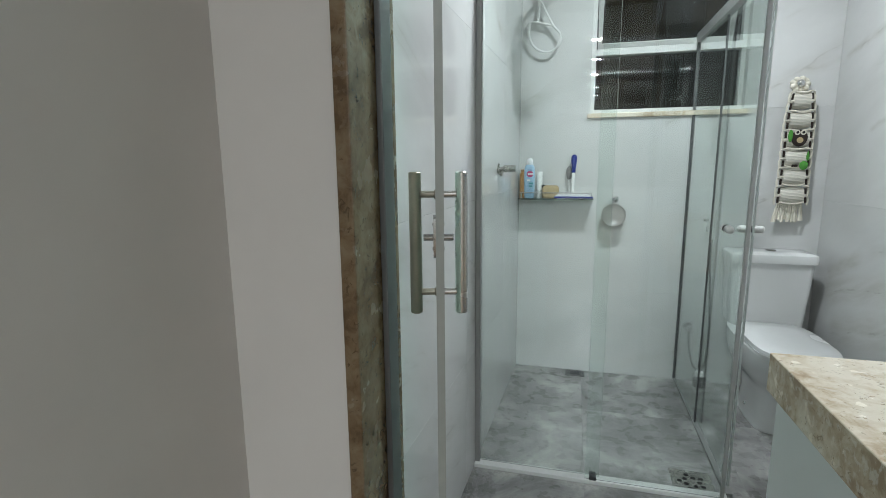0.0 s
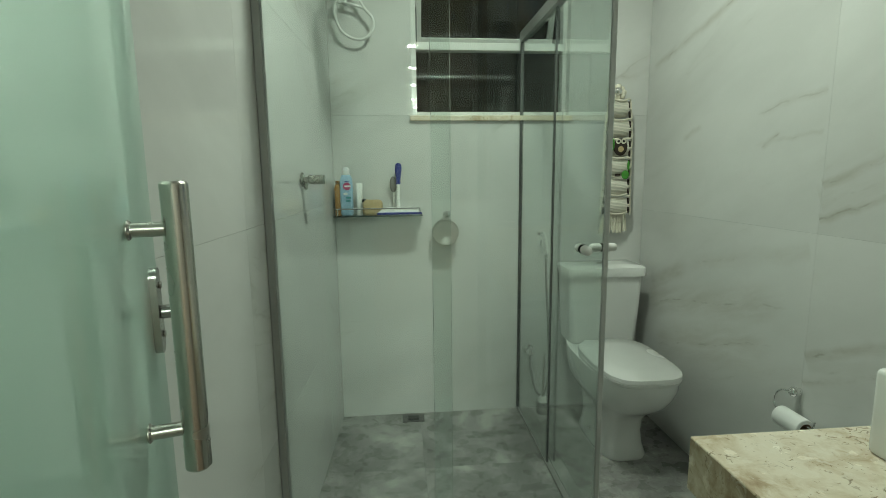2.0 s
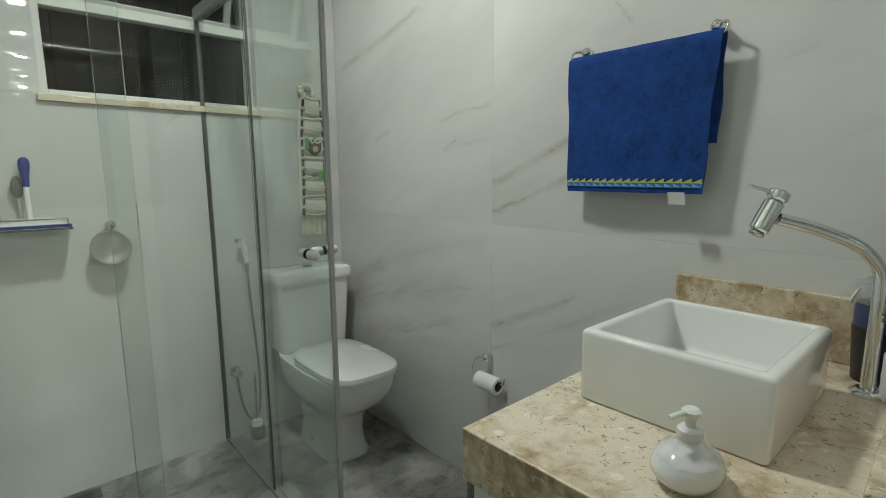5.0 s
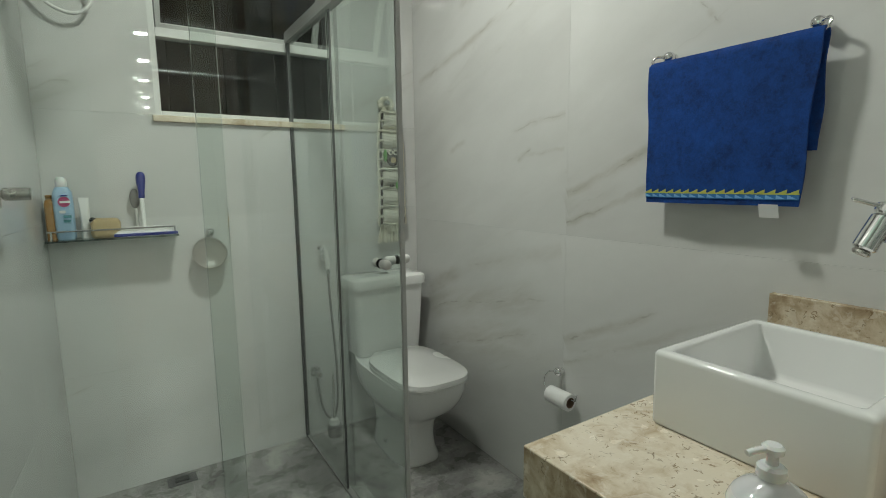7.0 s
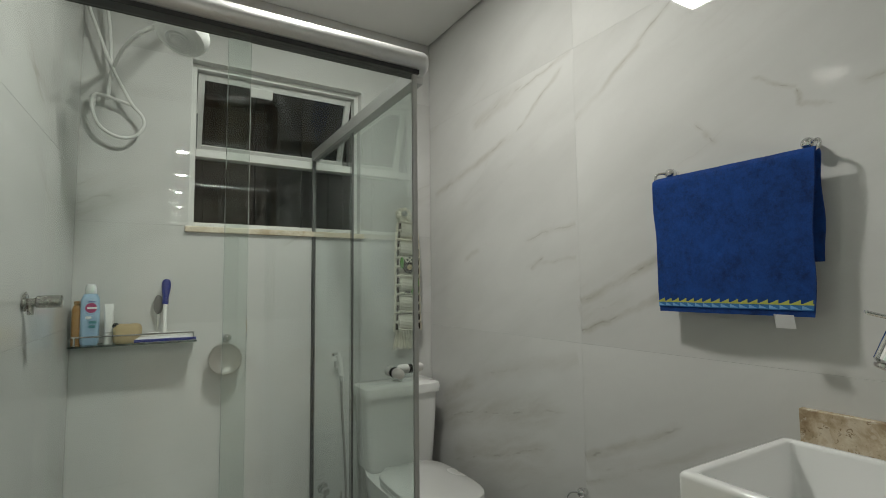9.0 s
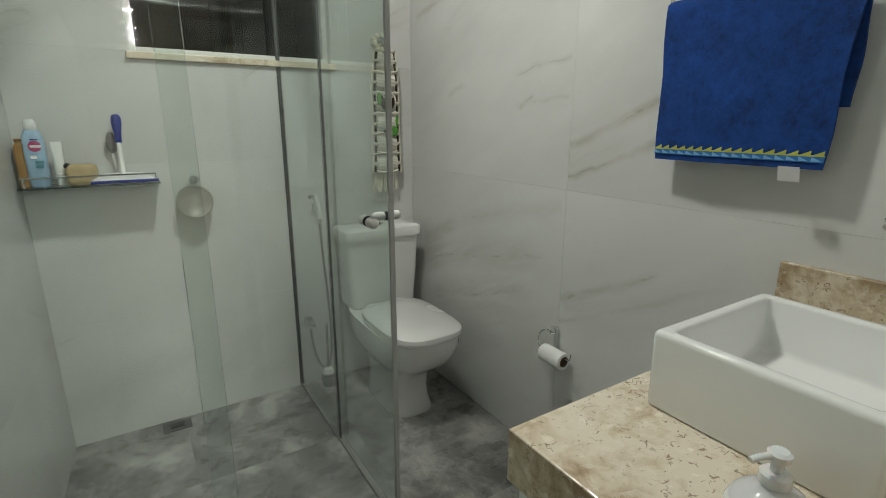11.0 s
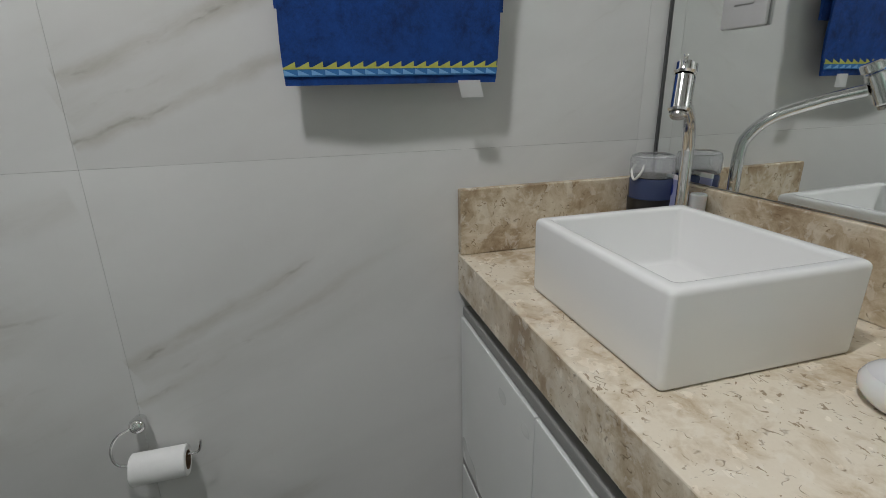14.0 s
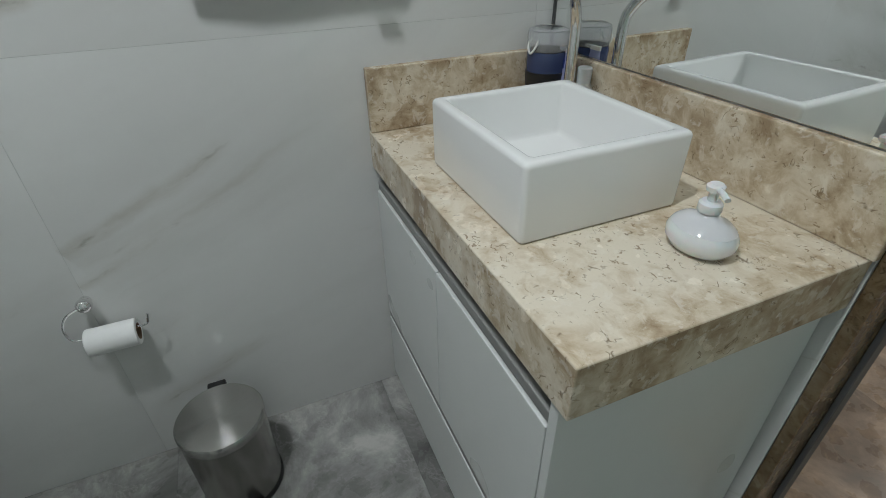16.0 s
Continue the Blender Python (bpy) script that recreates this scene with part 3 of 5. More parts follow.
def build_window():
    win = thing("window_1", "white aluminium window with its upper sash tilted open at night", "window", kind="structure")
    y = YB + 0.045
    def rail4(x0, x1, z0, z1, t, ya, yb, parent, name, mat):
        bm = box(x0, x0 + t, ya, yb, z0, z1, 0.002)
        box(x1 - t, x1, ya, yb, z0, z1, 0.002, bm=bm)
        box(x0 + t, x1 - t, ya, yb, z0, z0 + t, 0.002, bm=bm)
        box(x0 + t, x1 - t, ya, yb, z1 - t, z1, 0.002, bm=bm)
        return part(name, bm, mat, parent, "", False)
    fr = rail4(WX0 + 0.002, WX1 - 0.002, WZ0, WZ1 - 0.002, 0.022, y, y + 0.05, win, "window_frame", M["alu_white"])
    part("transom", box(WX0 + 0.024, WX1 - 0.024, y - 0.006, y + 0.05, 1.815, 1.85, 0.002), M["alu_white"], win, "", False)
    part("pane", box(WX0 + 0.026, WX1 - 0.026, y + 0.022, y + 0.027, WZ0 + 0.023, 1.814), M["glass"], win, "", False).visible_shadow = False
    sash = part("sash", box(0, 0.001, 0, 0.001, 0, 0.001), M["alu_white"], win)
    a = radians(22)
    zt, x0, x1, h = WZ1 - 0.028, WX0 + 0.03, WX1 - 0.03, 0.345
    def leaf(bm):
        bmesh.ops.transform(bm, matrix=Matrix.Translation((0, y + 0.03, zt)) @ Matrix.Rotation(a, 4, "X") @ Matrix.Translation((0, 0, -h)), verts=bm.verts)
        return bm
    bm = box(x0, x0 + 0.028, 0, 0.022, 0, h, 0.002)
    box(x1 - 0.028, x1, 0, 0.022, 0, h, 0.002, bm=bm)
    box(x0 + 0.028, x1 - 0.028, 0, 0.022, 0, 0.028, 0.002, bm=bm)
    box(x0 + 0.028, x1 - 0.028, 0, 0.022, h - 0.028, h, 0.002, bm=bm)
    sash.data = mesh_of(leaf(bm), "sash", M["alu_white"])
    g = part("pane", leaf(box(x0 + 0.027, x1 - 0.027, 0.009, 0.013, 0.027, h - 0.027)), M["glass"], sash, "", False)
    g.visible_shadow = False
    part("latch", leaf(box(0.70, 0.80, -0.016, -0.0005, h - 0.064, h - 0.020, 0.004)), M["white"], sash, "white catch", False)
    for xa in (WX0 + 0.026, WX1 - 0.034):
        part("stay_arm", box(xa, xa + 0.006, y + 0.04, y + 0.075, 1.86, 2.02, 0.001), M["alu_dark"], win, "", False)
    part("window_sill", box(WX0 - 0.012, WX1 + 0.012, YB - 0.016, YB + 0.13, WZ0 - 0.026, WZ0 - 0.001, 0.003), M["trav"], win, "beige stone sill", False)
    bm = box(WX0, WX0 + 0.0015, YB, y, WZ0, WZ1)
    for q in ((WX1 - 0.0015, WX1, YB, y, WZ0, WZ1), (WX0 + 0.0015, WX1 - 0.0015, YB, y, WZ1 - 0.0015, WZ1)):
        box(*q, bm=bm)
    part("reveal", bm, M["alu_white"], win, "", False)
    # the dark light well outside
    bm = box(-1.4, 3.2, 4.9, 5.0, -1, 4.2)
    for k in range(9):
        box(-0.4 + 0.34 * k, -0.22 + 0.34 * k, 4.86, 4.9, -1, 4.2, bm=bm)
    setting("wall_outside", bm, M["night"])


def build_shower_box():
    """Corner shower enclosure: fixed and sliding panes on two sides."""
    s = thing("shower_enclosure", "clear glass corner shower enclosure with satin aluminium rails", "shower enclosure")
    yf, xr0, xr1, top = 2.345, 0.975, 0.980, 1.876
    xw = left_x(yf)
    def pane(name, bm, label=""):
        ob = part(name, bm, M["glass"], s, label, False)
        ob.visible_shadow = False
        return ob
    pane("fixed_pane", box(xw + 0.012, 0.517, yf + 0.004, yf + 0.012, 0.016, top - 0.02, 0.001, 1))
    door = pane("sliding_pane", box(0.462, 0.946, yf - 0.024, yf - 0.016, 0.018, top - 0.02, 0.001, 1), "sliding glass shower door")
    bm = box(0.942, 0.956, yf - 0.0265, yf - 0.0135, 0.018, top - 0.03, 0.002)
    part("edge_strip", bm, M["seal"], door, "pale grey edge seal", False)
    def along(bm):
        # the return leans a little towards the towel wall
        bmesh.ops.transform(bm, matrix=Matrix.Translation((xr0, yf, 0)) @ Matrix.Rotation(-math.atan2(xr1 - xr0, YB - yf), 4, "Z"), verts=bm.verts)
        return bm
    n = YB - yf - 0.001
    pane("return_pane", along(box(-0.004, 0.004, 0.55, n - 0.004, 0.016, top - 0.03, 0.001, 1)))
    rp = pane("return_pane", along(box(0.014, 0.022, 0.068, 0.60, 0.016, top - 0.03, 0.001, 1)))
    part("edge_strip", along(box(0.0145, 0.0215, 0.066, 0.0679, 0.016, top - 0.035)), M["pale_edge"], rp, "", False)
    for ya, xa in ((0.546, 0.0), (0.599, 0.018)):
        part("edge_strip", along(box(xa - 0.0032, xa + 0.0032, ya, ya + 0.005, 0.016, top - 0.04)), M["alu_dark"], rp, "", False)
    # top rail with a rounded end, return beam, wall profile, floor tracks
    rz = 1.888
    part("top_rail", rod((xw + 0.002, yf - 0.004, rz), (1.0, yf - 0.004, rz), 0.035, 28, dome=0.022), M["alu_matt"], s, "satin aluminium round top rail")
    part("rail_slot", box(xw + 0.004, 0.962, yf - 0.03, yf + 0.02, rz - 0.040, rz - 0.028, 0.001), M["black"], s, "", False)
    part("return_beam", along(box(-0.014, 0.026, 0.02, n, rz - 0.045, rz, 0.002)), M["alu_matt"], s, "", False)
    part("wall_profile", box(xw + 0.001, xw + 0.02, yf - 0.012, yf + 0.02, 0.012, rz - 0.03, 0.001), M["profile"], s, "", False)
    part("wall_profile", along(box(-0.01, 0.012, n - 0.014, n, 0.012, rz - 0.03, 0.001)), M["alu_dark"], s, "", False)
    part("floor_track", box(xw + 0.001, 0.972, yf - 0.03, yf + 0.018, 0.0, 0.016, 0.002), M["alu_white"], s, "white aluminium floor track", False)
    part("floor_track", along(box(-0.006, 0.022, 0.018, n - 0.001, 0.0, 0.014, 0.002)), M["profile"], s, "", False)
    part("guide_block", box(0.48, 0.505, yf - 0.028, yf + 0.016, 0.016, 0.03, 0.001), M["black"], s, "", False)
    def knob(p, d, pane_name):
        p, d = Vector(p), Vector(d)
        for sgn in (-1, 1):
            k = part("knob", rod(p + d * sgn * 0.008, p + d * sgn * 0.045, 0.0130, 22, dome=0.012), M["knob"], s, "small satin door knob")
            part("washer", rod(p + d * sgn * 0.0045, p + d * sgn * 0.008, 0.0135, 18), M["rubber"], k)
    knob((0.885, yf - 0.02, 1.018), (0, 1, 0), "sliding_pane")
    knob((xr0 + 0.019, 2.447, 1.003), (1, 0, 0), "return_pane")


def build_entry_door():
    """Frameless pivot door standing open, with a pull bar on both faces and a lock."""
    n0, f0 = Vector((0.228, 1.055, 0)), Vector((0.0635, 1.645, 0))
    d = (f0 - n0)
    ang = math.degrees(math.atan2(d.y, d.x))
    L = d.length
    o = thing("door_1", "open frameless greenish glass pivot door with steel pull bars", "door", tuple(n0), ang, kind="structure")
    g = part("leaf", box(0, L, -0.004, 0.004, 0.012, 2.07, 0.001, 1), M["door_glass"], o, "", False)
    g.visible_shadow = False
    part("edge_strip", box(-0.0035, 0.0, -0.0055, 0.0045, 0.012, 2.07), M["glass_edge"], g, "", False)
    for z0 in (0.012, 2.03):
        part("patch_fitting", box(0.0, 0.13, -0.012, 0.012, z0, z0 + 0.045, 0.002), M["steel"], o)
    hx = 0.478
    for s, mat in ((-1, M["steel"]), (1, M["steel_shaded"])):
        h = part("pull_bar", rod((hx, s * 0.050, 0.914), (hx, s * 0.050, 1.226), 0.0135, 24), mat, o, "brushed steel pull bar")
        for z in (0.962, 1.178):
            bm = rod((hx, s * 0.004, z), (hx, s * 0.046, z), 0.0075, 16)
            rod((hx, s * 0.004, z), (hx, s * 0.009, z), 0.0105, 18, bm=bm)
            part("post", bm, mat, h)
    lx = 0.570
    for s in (-1, 1):
        lk = part("lock", loft([rounded(lx, 0, 0.0135, 0.052, 0.012, zz) for zz in (0.0, 0.008)]), M["lock_steel"], o, "dull chrome lock plate")
        bmesh_m = Matrix.Translation((0, 0, 1.072)) @ Matrix(((1, 0, 0, 0), (0, 0, s, s * 0.004), (0, 1, 0, 0), (0, 0, 0, 1)))
        lk.data.transform(bmesh_m)
        lk.data.update()
        part("cylinder", rod((lx, s * 0.012, 1.07), (lx, s * 0.036, 1.07), 0.0085, 16), M["lock_steel"], lk)
        for dz in (-0.03, 0.03):
            part("screw", rod((lx + 0.004, s * 0.012, 1.072 + dz), (lx + 0.004, s * 0.0145, 1.072 + dz), 0.0045, 10), M["steel"], lk)


def build_vanity():
    x0, x1, y0, y1 = 0.820, XT - 0.001, YM + 0.001, 1.687
    c = thing("bathroom_worktop", "beige travertine vanity worktop with upstands and a deep apron", "worktop")
    bm = box(x0, x1, 1.188, y1, 0.731, 0.82, 0.0025)
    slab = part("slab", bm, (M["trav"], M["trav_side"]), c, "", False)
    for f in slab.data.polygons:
        f.material_index = int(abs(f.normal.z) < 0.3)      # upright faces take the browner travertine
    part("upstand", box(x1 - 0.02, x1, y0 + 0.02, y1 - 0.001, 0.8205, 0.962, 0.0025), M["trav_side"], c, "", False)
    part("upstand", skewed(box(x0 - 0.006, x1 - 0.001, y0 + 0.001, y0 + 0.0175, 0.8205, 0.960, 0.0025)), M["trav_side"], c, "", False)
    cab = thing("vanity_cabinet", "white laminate two-door vanity cabinet with a lower drawer row", "cabinet")
    a, b, f = x0 + 0.022, XT - 0.004, y1 - 0.005
    part("body", box(a + 0.018, b, y0 + 0.02, f - 0.032, 0.06, 0.73, 0.001), M["lacquer"], cab, "", False)
    part("side_panel", box(a, a + 0.0175, 1.19, f - 0.001, 0.002, 0.73, 0.001), M["lacquer"], cab, "", False)
    part("plinth", box(a + 0.02, b, f - 0.06, f - 0.045, 0.001, 0.06), M["black"], cab, "", False)
    part("pull_profile", box(a + 0.018, b, f - 0.030, f - 0.004, 0.672, 0.694, 0.003), M["profile"], cab, "aluminium finger-pull profile", False)
    part("pull_profile", box(a + 0.018, b, f - 0.030, f - 0.0015, 0.262, 0.280, 0.003), M["profile"], cab, "aluminium finger-pull profile", False)
    mid = 1.235
    for u0, u1 in ((a + 0.019, mid - 0.0015), (mid + 0.0015, b)):
        part("door", box(u0, u1, f - 0.019, f, 0.284, 0.668, 0.0015), M["lacquer"], cab, "", False)
    part("drawer", box(a + 0.019, b, f - 0.019, f, 0.03, 0.258, 0.0015), M["lacquer"], cab, "", False)


def build_basin():
    bx0, bx1, by0, by1, z0, z1 = 1.050, 1.385, 1.322, 1.622, 0.8205, 0.950
    cx, cy, hx, hy = (bx0 + bx1) / 2, (by0 + by1) / 2, (bx1 - bx0) / 2, (by1 - by0) / 2
    t = thing("vessel_basin", "white glazed square ceramic vessel basin on the worktop", "basin")
    w = 0.023
    def ring(inset, z, r):
        return rounded(cx, cy, hx - inset, hy - inset, r, z)
    rings = [ring(0.005, z0, 0.006), ring(0.002, z0 + 0.003, 0.008), ring(0.001, z0 + 0.008, 0.009), ring(0, z1 - 0.009, 0.009)]
    rings += [ring(0.0006, z1 - 0.0055, 0.009), ring(0.0022, z1 - 0.0026, 0.009), ring(0.0045, z1 - 0.0009, 0.009), ring(0.008, z1, 0.008)]
    rings += [ring(w - 0.006, z1, 0.008), ring(w - 0.003, z1 - 0.0009, 0.009), ring(w - 0.0008, z1 - 0.003, 0.010), ring(w, z1 - 0.007, 0.010)]
    rings += [ring(w + 0.009, z0 + 0.042, 0.012), ring(w + 0.011, z0 + 0.036, 0.012), ring(w + 0.015, z0 + 0.0325, 0.012), ring(w + 0.022, z0 + 0.031, 0.012), rounded(cx, cy, 0.03, 0.03, 0.03, z0 + 0.028)]
    part("bowl", loft(rings), M["ceramic"], t)
    part("waste", lathe([(0.0, 0.0), (0.026, 0.0), (0.028, 0.002), (0.022, 0.005), (0, 0.006)], 24, (cx, cy, z0 + 0.0285)), M["chrome"], t, "chrome waste")


def build_faucet():
    x, y, z = 1.443, 1.273, 0.82
    t = thing("basin_faucet", "tall chrome swan-neck basin faucet with a cylinder head", "faucet", (x, y, z))
    part("base", lathe([(0.0, 0.0005), (0.027, 0.0005), (0.027, 0.006), (0.022, 0.011), (0.015, 0.013), (0, 0.013)], 26), M["chrome"], t)
    hd = Vector((-0.133, 0.146, 0.332))
    part("neck", tube([(0, 0, 0.01), (0, 0, 0.09), (0, 0, 0.20), (-0.006, 0.007, 0.238), (-0.030, 0.034, 0.275), (-0.075, 0.083, 0.302), (-0.122, 0.135, 0.322)], 0.0115, 18), M["chrome"], t)
    up = Vector((0.31, -0.30, 0.90)).normalized()
    h = part("head", rod(hd - up * 0.036, hd + up * 0.022, 0.0168, 28), M["chrome"], t)
    part("aerator", rod(hd - up * 0.045, hd - up * 0.0365, 0.0125, 22), M["steel"], h)
    part("cap", rod(hd + up * 0.0235, hd + up * 0.042, 0.0176, 28), M["chrome"], h)
    part("lever", rod(hd + up * 0.036, hd + up * 0.040 + Vector((-0.042, 0.038, 0.012)), 0.0035, 10, dome=0.003), M["chrome"], h)


def build_mirror():
    m = thing("wall_mirror", "large frameless wall mirror above the stone upstand", "mirror")
    part("glass", skewed(box(0.83, XT - 0.004, YM + 0.001, YM + 0.006, 0.963, 1.95, 0.001, 1)), M["mirror"], m, "", False)
    part("edge", skewed(box(XT - 0.0085, XT - 0.0050, YM + 0.0065, YM + 0.010, 0.963, 1.95)), M["alu_dark"], m, "dark polished edge", False)
    s = thing("wall_socket", "pale grey wall socket plate set in the mirror", "socket")
    p = part("plate", skewed(box(1.372, 1.466, YM + 0.0075, YM + 0.016, 1.252, 1.372, 0.004)), M["socket"], s)
    part("module", skewed(box(1.398, 1.440, YM + 0.0165, YM + 0.018, 1.29, 1.335, 0.001)), M["socket"], p)


def build_toilet():
    cx = 1.357
    t = thing("toilet", "white close-coupled ceramic toilet with its lid down", "toilet")
    def ring(y0, y1, hw, z, squ=2.6, n=40, front=3.5):
        # superellipse, rounder towards the front
        cy, hy = (y0 + y1) / 2, (y1 - y0) / 2
        out = []
        for k in range(n):
            a = 2 * math.pi * k / n
            c, s = math.cos(a), math.sin(a)
            p = 2 / (squ if s > 0 else front)
            out.append((cx + hw * math.copysign(abs(c) ** p, c), cy + hy * math.copysign(abs(s) ** p, s), z))
        return out
    yb = YB - 0.012
    cx -= 0.020
    bowl = [ring(2.885, 3.25, 0.104, 0.001, 4), ring(2.882, 3.26, 0.106, 0.016, 4), ring(2.900, 3.25, 0.092, 0.06, 4), ring(2.905, 3.25, 0.087, 0.12, 4), ring(2.892, 3.28, 0.091, 0.18, 3.6), ring(2.862, 3.31, 0.104, 0.215, 3.2)]
    bowl += [ring(2.805, 3.35, 0.135, 0.25, 3, front=2.8), ring(2.755, 3.37, 0.153, 0.29, 3, front=2.9), ring(2.725, 3.385, 0.162, 0.335, 3, front=3.1), ring(2.714, 3.392, 0.165, 0.375, 3), ring(2.714, 3.392, 0.165, 0.405, 3)]
    part("bowl", loft(bowl), M["ceramic"], t)
    f0, f1 = 2.706, 3.185
    lid = [ring(f0 + 0.01, f1 - 0.005, 0.163, 0.4055, 3.6), ring(f0 + 0.002, f1, 0.161, 0.409, 3.6), ring(f0, f1 + 0.002, 0.163, 0.420, 3.6), ring(f0 + 0.003, f1, 0.160, 0.4215, 3.6), ring(f0 + 0.003, f1, 0.160, 0.4235, 3.6), ring(f0, f1 + 0.002, 0.163, 0.425, 3.6), ring(f0 + 0.002, f1, 0.162, 0.440, 3.6), ring(f0 + 0.012, f1 - 0.01, 0.154, 0.446, 3.6), ring(f0 + 0.10, f1 - 0.09, 0.09, 0.449, 3)]
    part("seat_lid", loft(lid), M["seat"], t, "closed white plastic seat and lid")
    for sx in (-0.07, 0.07):
        part("hinge", rod((cx + sx - 0.02, 3.2, 0.425), (cx + sx + 0.02, 3.2, 0.425), 0.012, 14), M["seat"], t)
    cx += 0.018

    def rr(hx, y0, y1, z, r):
        return rounded(cx + 0.005, (y0 + y1) / 2, hx, (y1 - y0) / 2, r, z)
    tank = [rr(0.146, 3.25, yb, 0.395, 0.03), rr(0.163, 3.235, yb, 0.41, 0.03), rr(0.172, 3.228, yb, 0.55, 0.028), rr(0.180, 3.222, yb, 0.735, 0.026)]
    part("cistern", loft(tank), M["ceramic"], t)
    cap = [rr(0.180, 3.220, yb, 0.7355, 0.026), rr(0.191, 3.208, yb + 0.002, 0.739, 0.03), rr(0.193, 3.206, yb + 0.002, 0.765, 0.03), rr(0.189, 3.210, yb, 0.780, 0.028), rr(0.175, 3.222, yb - 0.01, 0.788, 0.024), rr(0.10, 3.27, yb - 0.06, 0.790, 0.02)]
    part("cistern_lid", loft(cap), M["ceramic"], t)
    part("flush_button", lathe([(0, 0), (0.024, 0), (0.025, 0.004), (0.021, 0.007), (0, 0.008)], 22, (cx + 0.005, 3.30, 0.789)), M["lock_steel"], t, "round chrome flush button")
    part("bolt_cap", ball((cx - 0.112, 3.08, 0.055), 0.009), M["chrome"], t)


def build_towel():
    t = thing("towel_rail", "chrome towel rail with ball ends on the tiled wall", "towel rail")
    ya, yb, z, xr = 1.985, 1.618, 1.534, XT - 0.050
    pts = [(XT - 0.028, ya - 0.012, z + 0.024), (XT - 0.045, ya + 0.012, z + 0.026), (xr - 0.002, ya + 0.018, z + 0.012), (xr, ya - 0.01, z), (xr, (ya + yb) / 2, z), (xr, yb + 0.01, z), (xr - 0.002, yb - 0.018, z + 0.012), (XT - 0.045, yb - 0.014, z + 0.026), (XT - 0.028, yb + 0.012, z + 0.024)]
    part("rod", tube(pts, 0.004, 10, smooth=8), M["chrome"], t)
    for y in (ya - 0.012, yb + 0.012):
        b = part("ball_mount", ball((XT - 0.026, y, z + 0.024), 0.0155), M["chrome"], t)
        part("foot", rod((XT - 0.0005, y, z + 0.024), (XT - 0.014, y, z + 0.024), 0.012, 16), M["chrome"], b)
    # the towel: two drops over the rod with folds
    tw = thing("towel", "royal blue terry towel with a yellow and light blue border", "towel")
    def drop(name, side, zlo, ylo, yhi, seed, mat, lean, n=44, m=34):
        own = bmesh.new()
        grid = []
        for j in range(m + 1):
            v = j / m
            row = []
            for i in range(n + 1):
                u = i / n
                y = ylo + lean * v + (yhi - ylo - lean * v) * u
                edge = 0.0025 * math.sin(9 * v + seed) * (1 if u > 0.5 else -1) * abs(2 * u - 1) ** 3
                zz = z + 0.006 - (z - zlo) * v
                bow = 0.003 * math.sin(5.5 * u + 1.3 + seed) * v + 0.002 * math.sin(11 * u + 3 * v + seed) * v + 0.002 * noise.noise((u * 9, v * 9, seed))
                if v < 0.05:
                    off = math.sin(v / 0.05 * math.pi / 2) * 0.011
                else:
                    off = 0.011 - (0.008 if side < 0 else -0.004) * v
                row.append(Vector((xr + side * off + bow * (1 if side < 0 else 0.5), y + edge, zz)))
            grid.append(row)
        vs = [[own.verts.new(p) for p in r] for r in grid]
        for j in range(m):
            for i in range(n):
                own.faces.new((vs[j][i], vs[j][i + 1], vs[j + 1][i + 1], vs[j + 1][i]))
        bmesh.ops.recalc_face_normals(own, faces=own.faces)
        bmesh.ops.solidify(own, geom=own.faces[:], thickness=0.006)
        return part(name, own, mat, tw), grid
    front, grid = drop("front_drop", -1, 1.164, 1.606, 2.004, 0.4, M["blue"], 0.022)
    drop("back_drop", 1, 1.285, 1.602, 2.012, 2.2, M["blue"], 0.004)
    def at(u, v):
        j, i = min(int(v * 34), 33), min(int(u * 44), 43)
        a, b = v * 34 - j, u * 44 - i
        p = grid[j][i] * (1 - a) * (1 - b) + grid[j][i + 1] * (1 - a) * b + grid[j + 1][i] * a * (1 - b) + grid[j + 1][i + 1] * a * b
        return p + Vector((-0.0085, 0, 0))
    def strip(us, v0, v1, lift, bm):
        for u0, u1 in zip(us, us[1:]):
            q = [at(u0, v0), at(u1, v0), at(u1, v1), at(u0, v1)]
            bm.faces.new([bm.verts.new(p + Vector((-lift, 0, 0))) for p in q])
        return bm
    us = [k / 30 for k in range(31)]
    band = part("border", strip(us, 0.925, 0.962, 0.0, bmesh.new()), M["blue_band"], tw, "woven blue border")
    tri, tri2 = bmesh.new(), bmesh.new()
    nt = 17
    for k in range(nt):
        u0, u1 = (k + 0.1) / nt, (k + 0.98) / nt
        tri.faces.new([tri.verts.new(p + Vector((-0.0006, 0, 0))) for p in (at(u0, 0.898), at(u1, 0.924), at(u0, 0.924))])
        tri2.faces.new([tri2.verts.new(p + Vector((-0.0006, 0, 0))) for p in (at(u1, 0.932), at(u1, 0.956), at(u0, 0.956))])
    strip(us, 0.922, 0.930, 0.0006, tri)
    part("zigzag", tri, M["lime"], band, "yellow-green triangles")
    part("zigzag", tri2, M["sky"], band, "light blue triangles")
    bm = bmesh.new()
    lab = [[bm.verts.new((xr - 0.019 - 0.004 * (j / 3) + 0.001 * i, 1.662 + 0.042 * i / 2 - 0.002 * j, 1.174 - 0.03 * j / 3)) for i in range(3)] for j in range(4)]
    for j in range(3):
        for i in range(2):
            bm.faces.new((lab[j][i], lab[j][i + 1], lab[j + 1][i + 1], lab[j + 1][i]))
    bmesh.ops.solidify(bm, geom=bm.faces[:], thickness=0.0008)
    part("care_tag", bm, M["paper"], tw, "small white care tag")


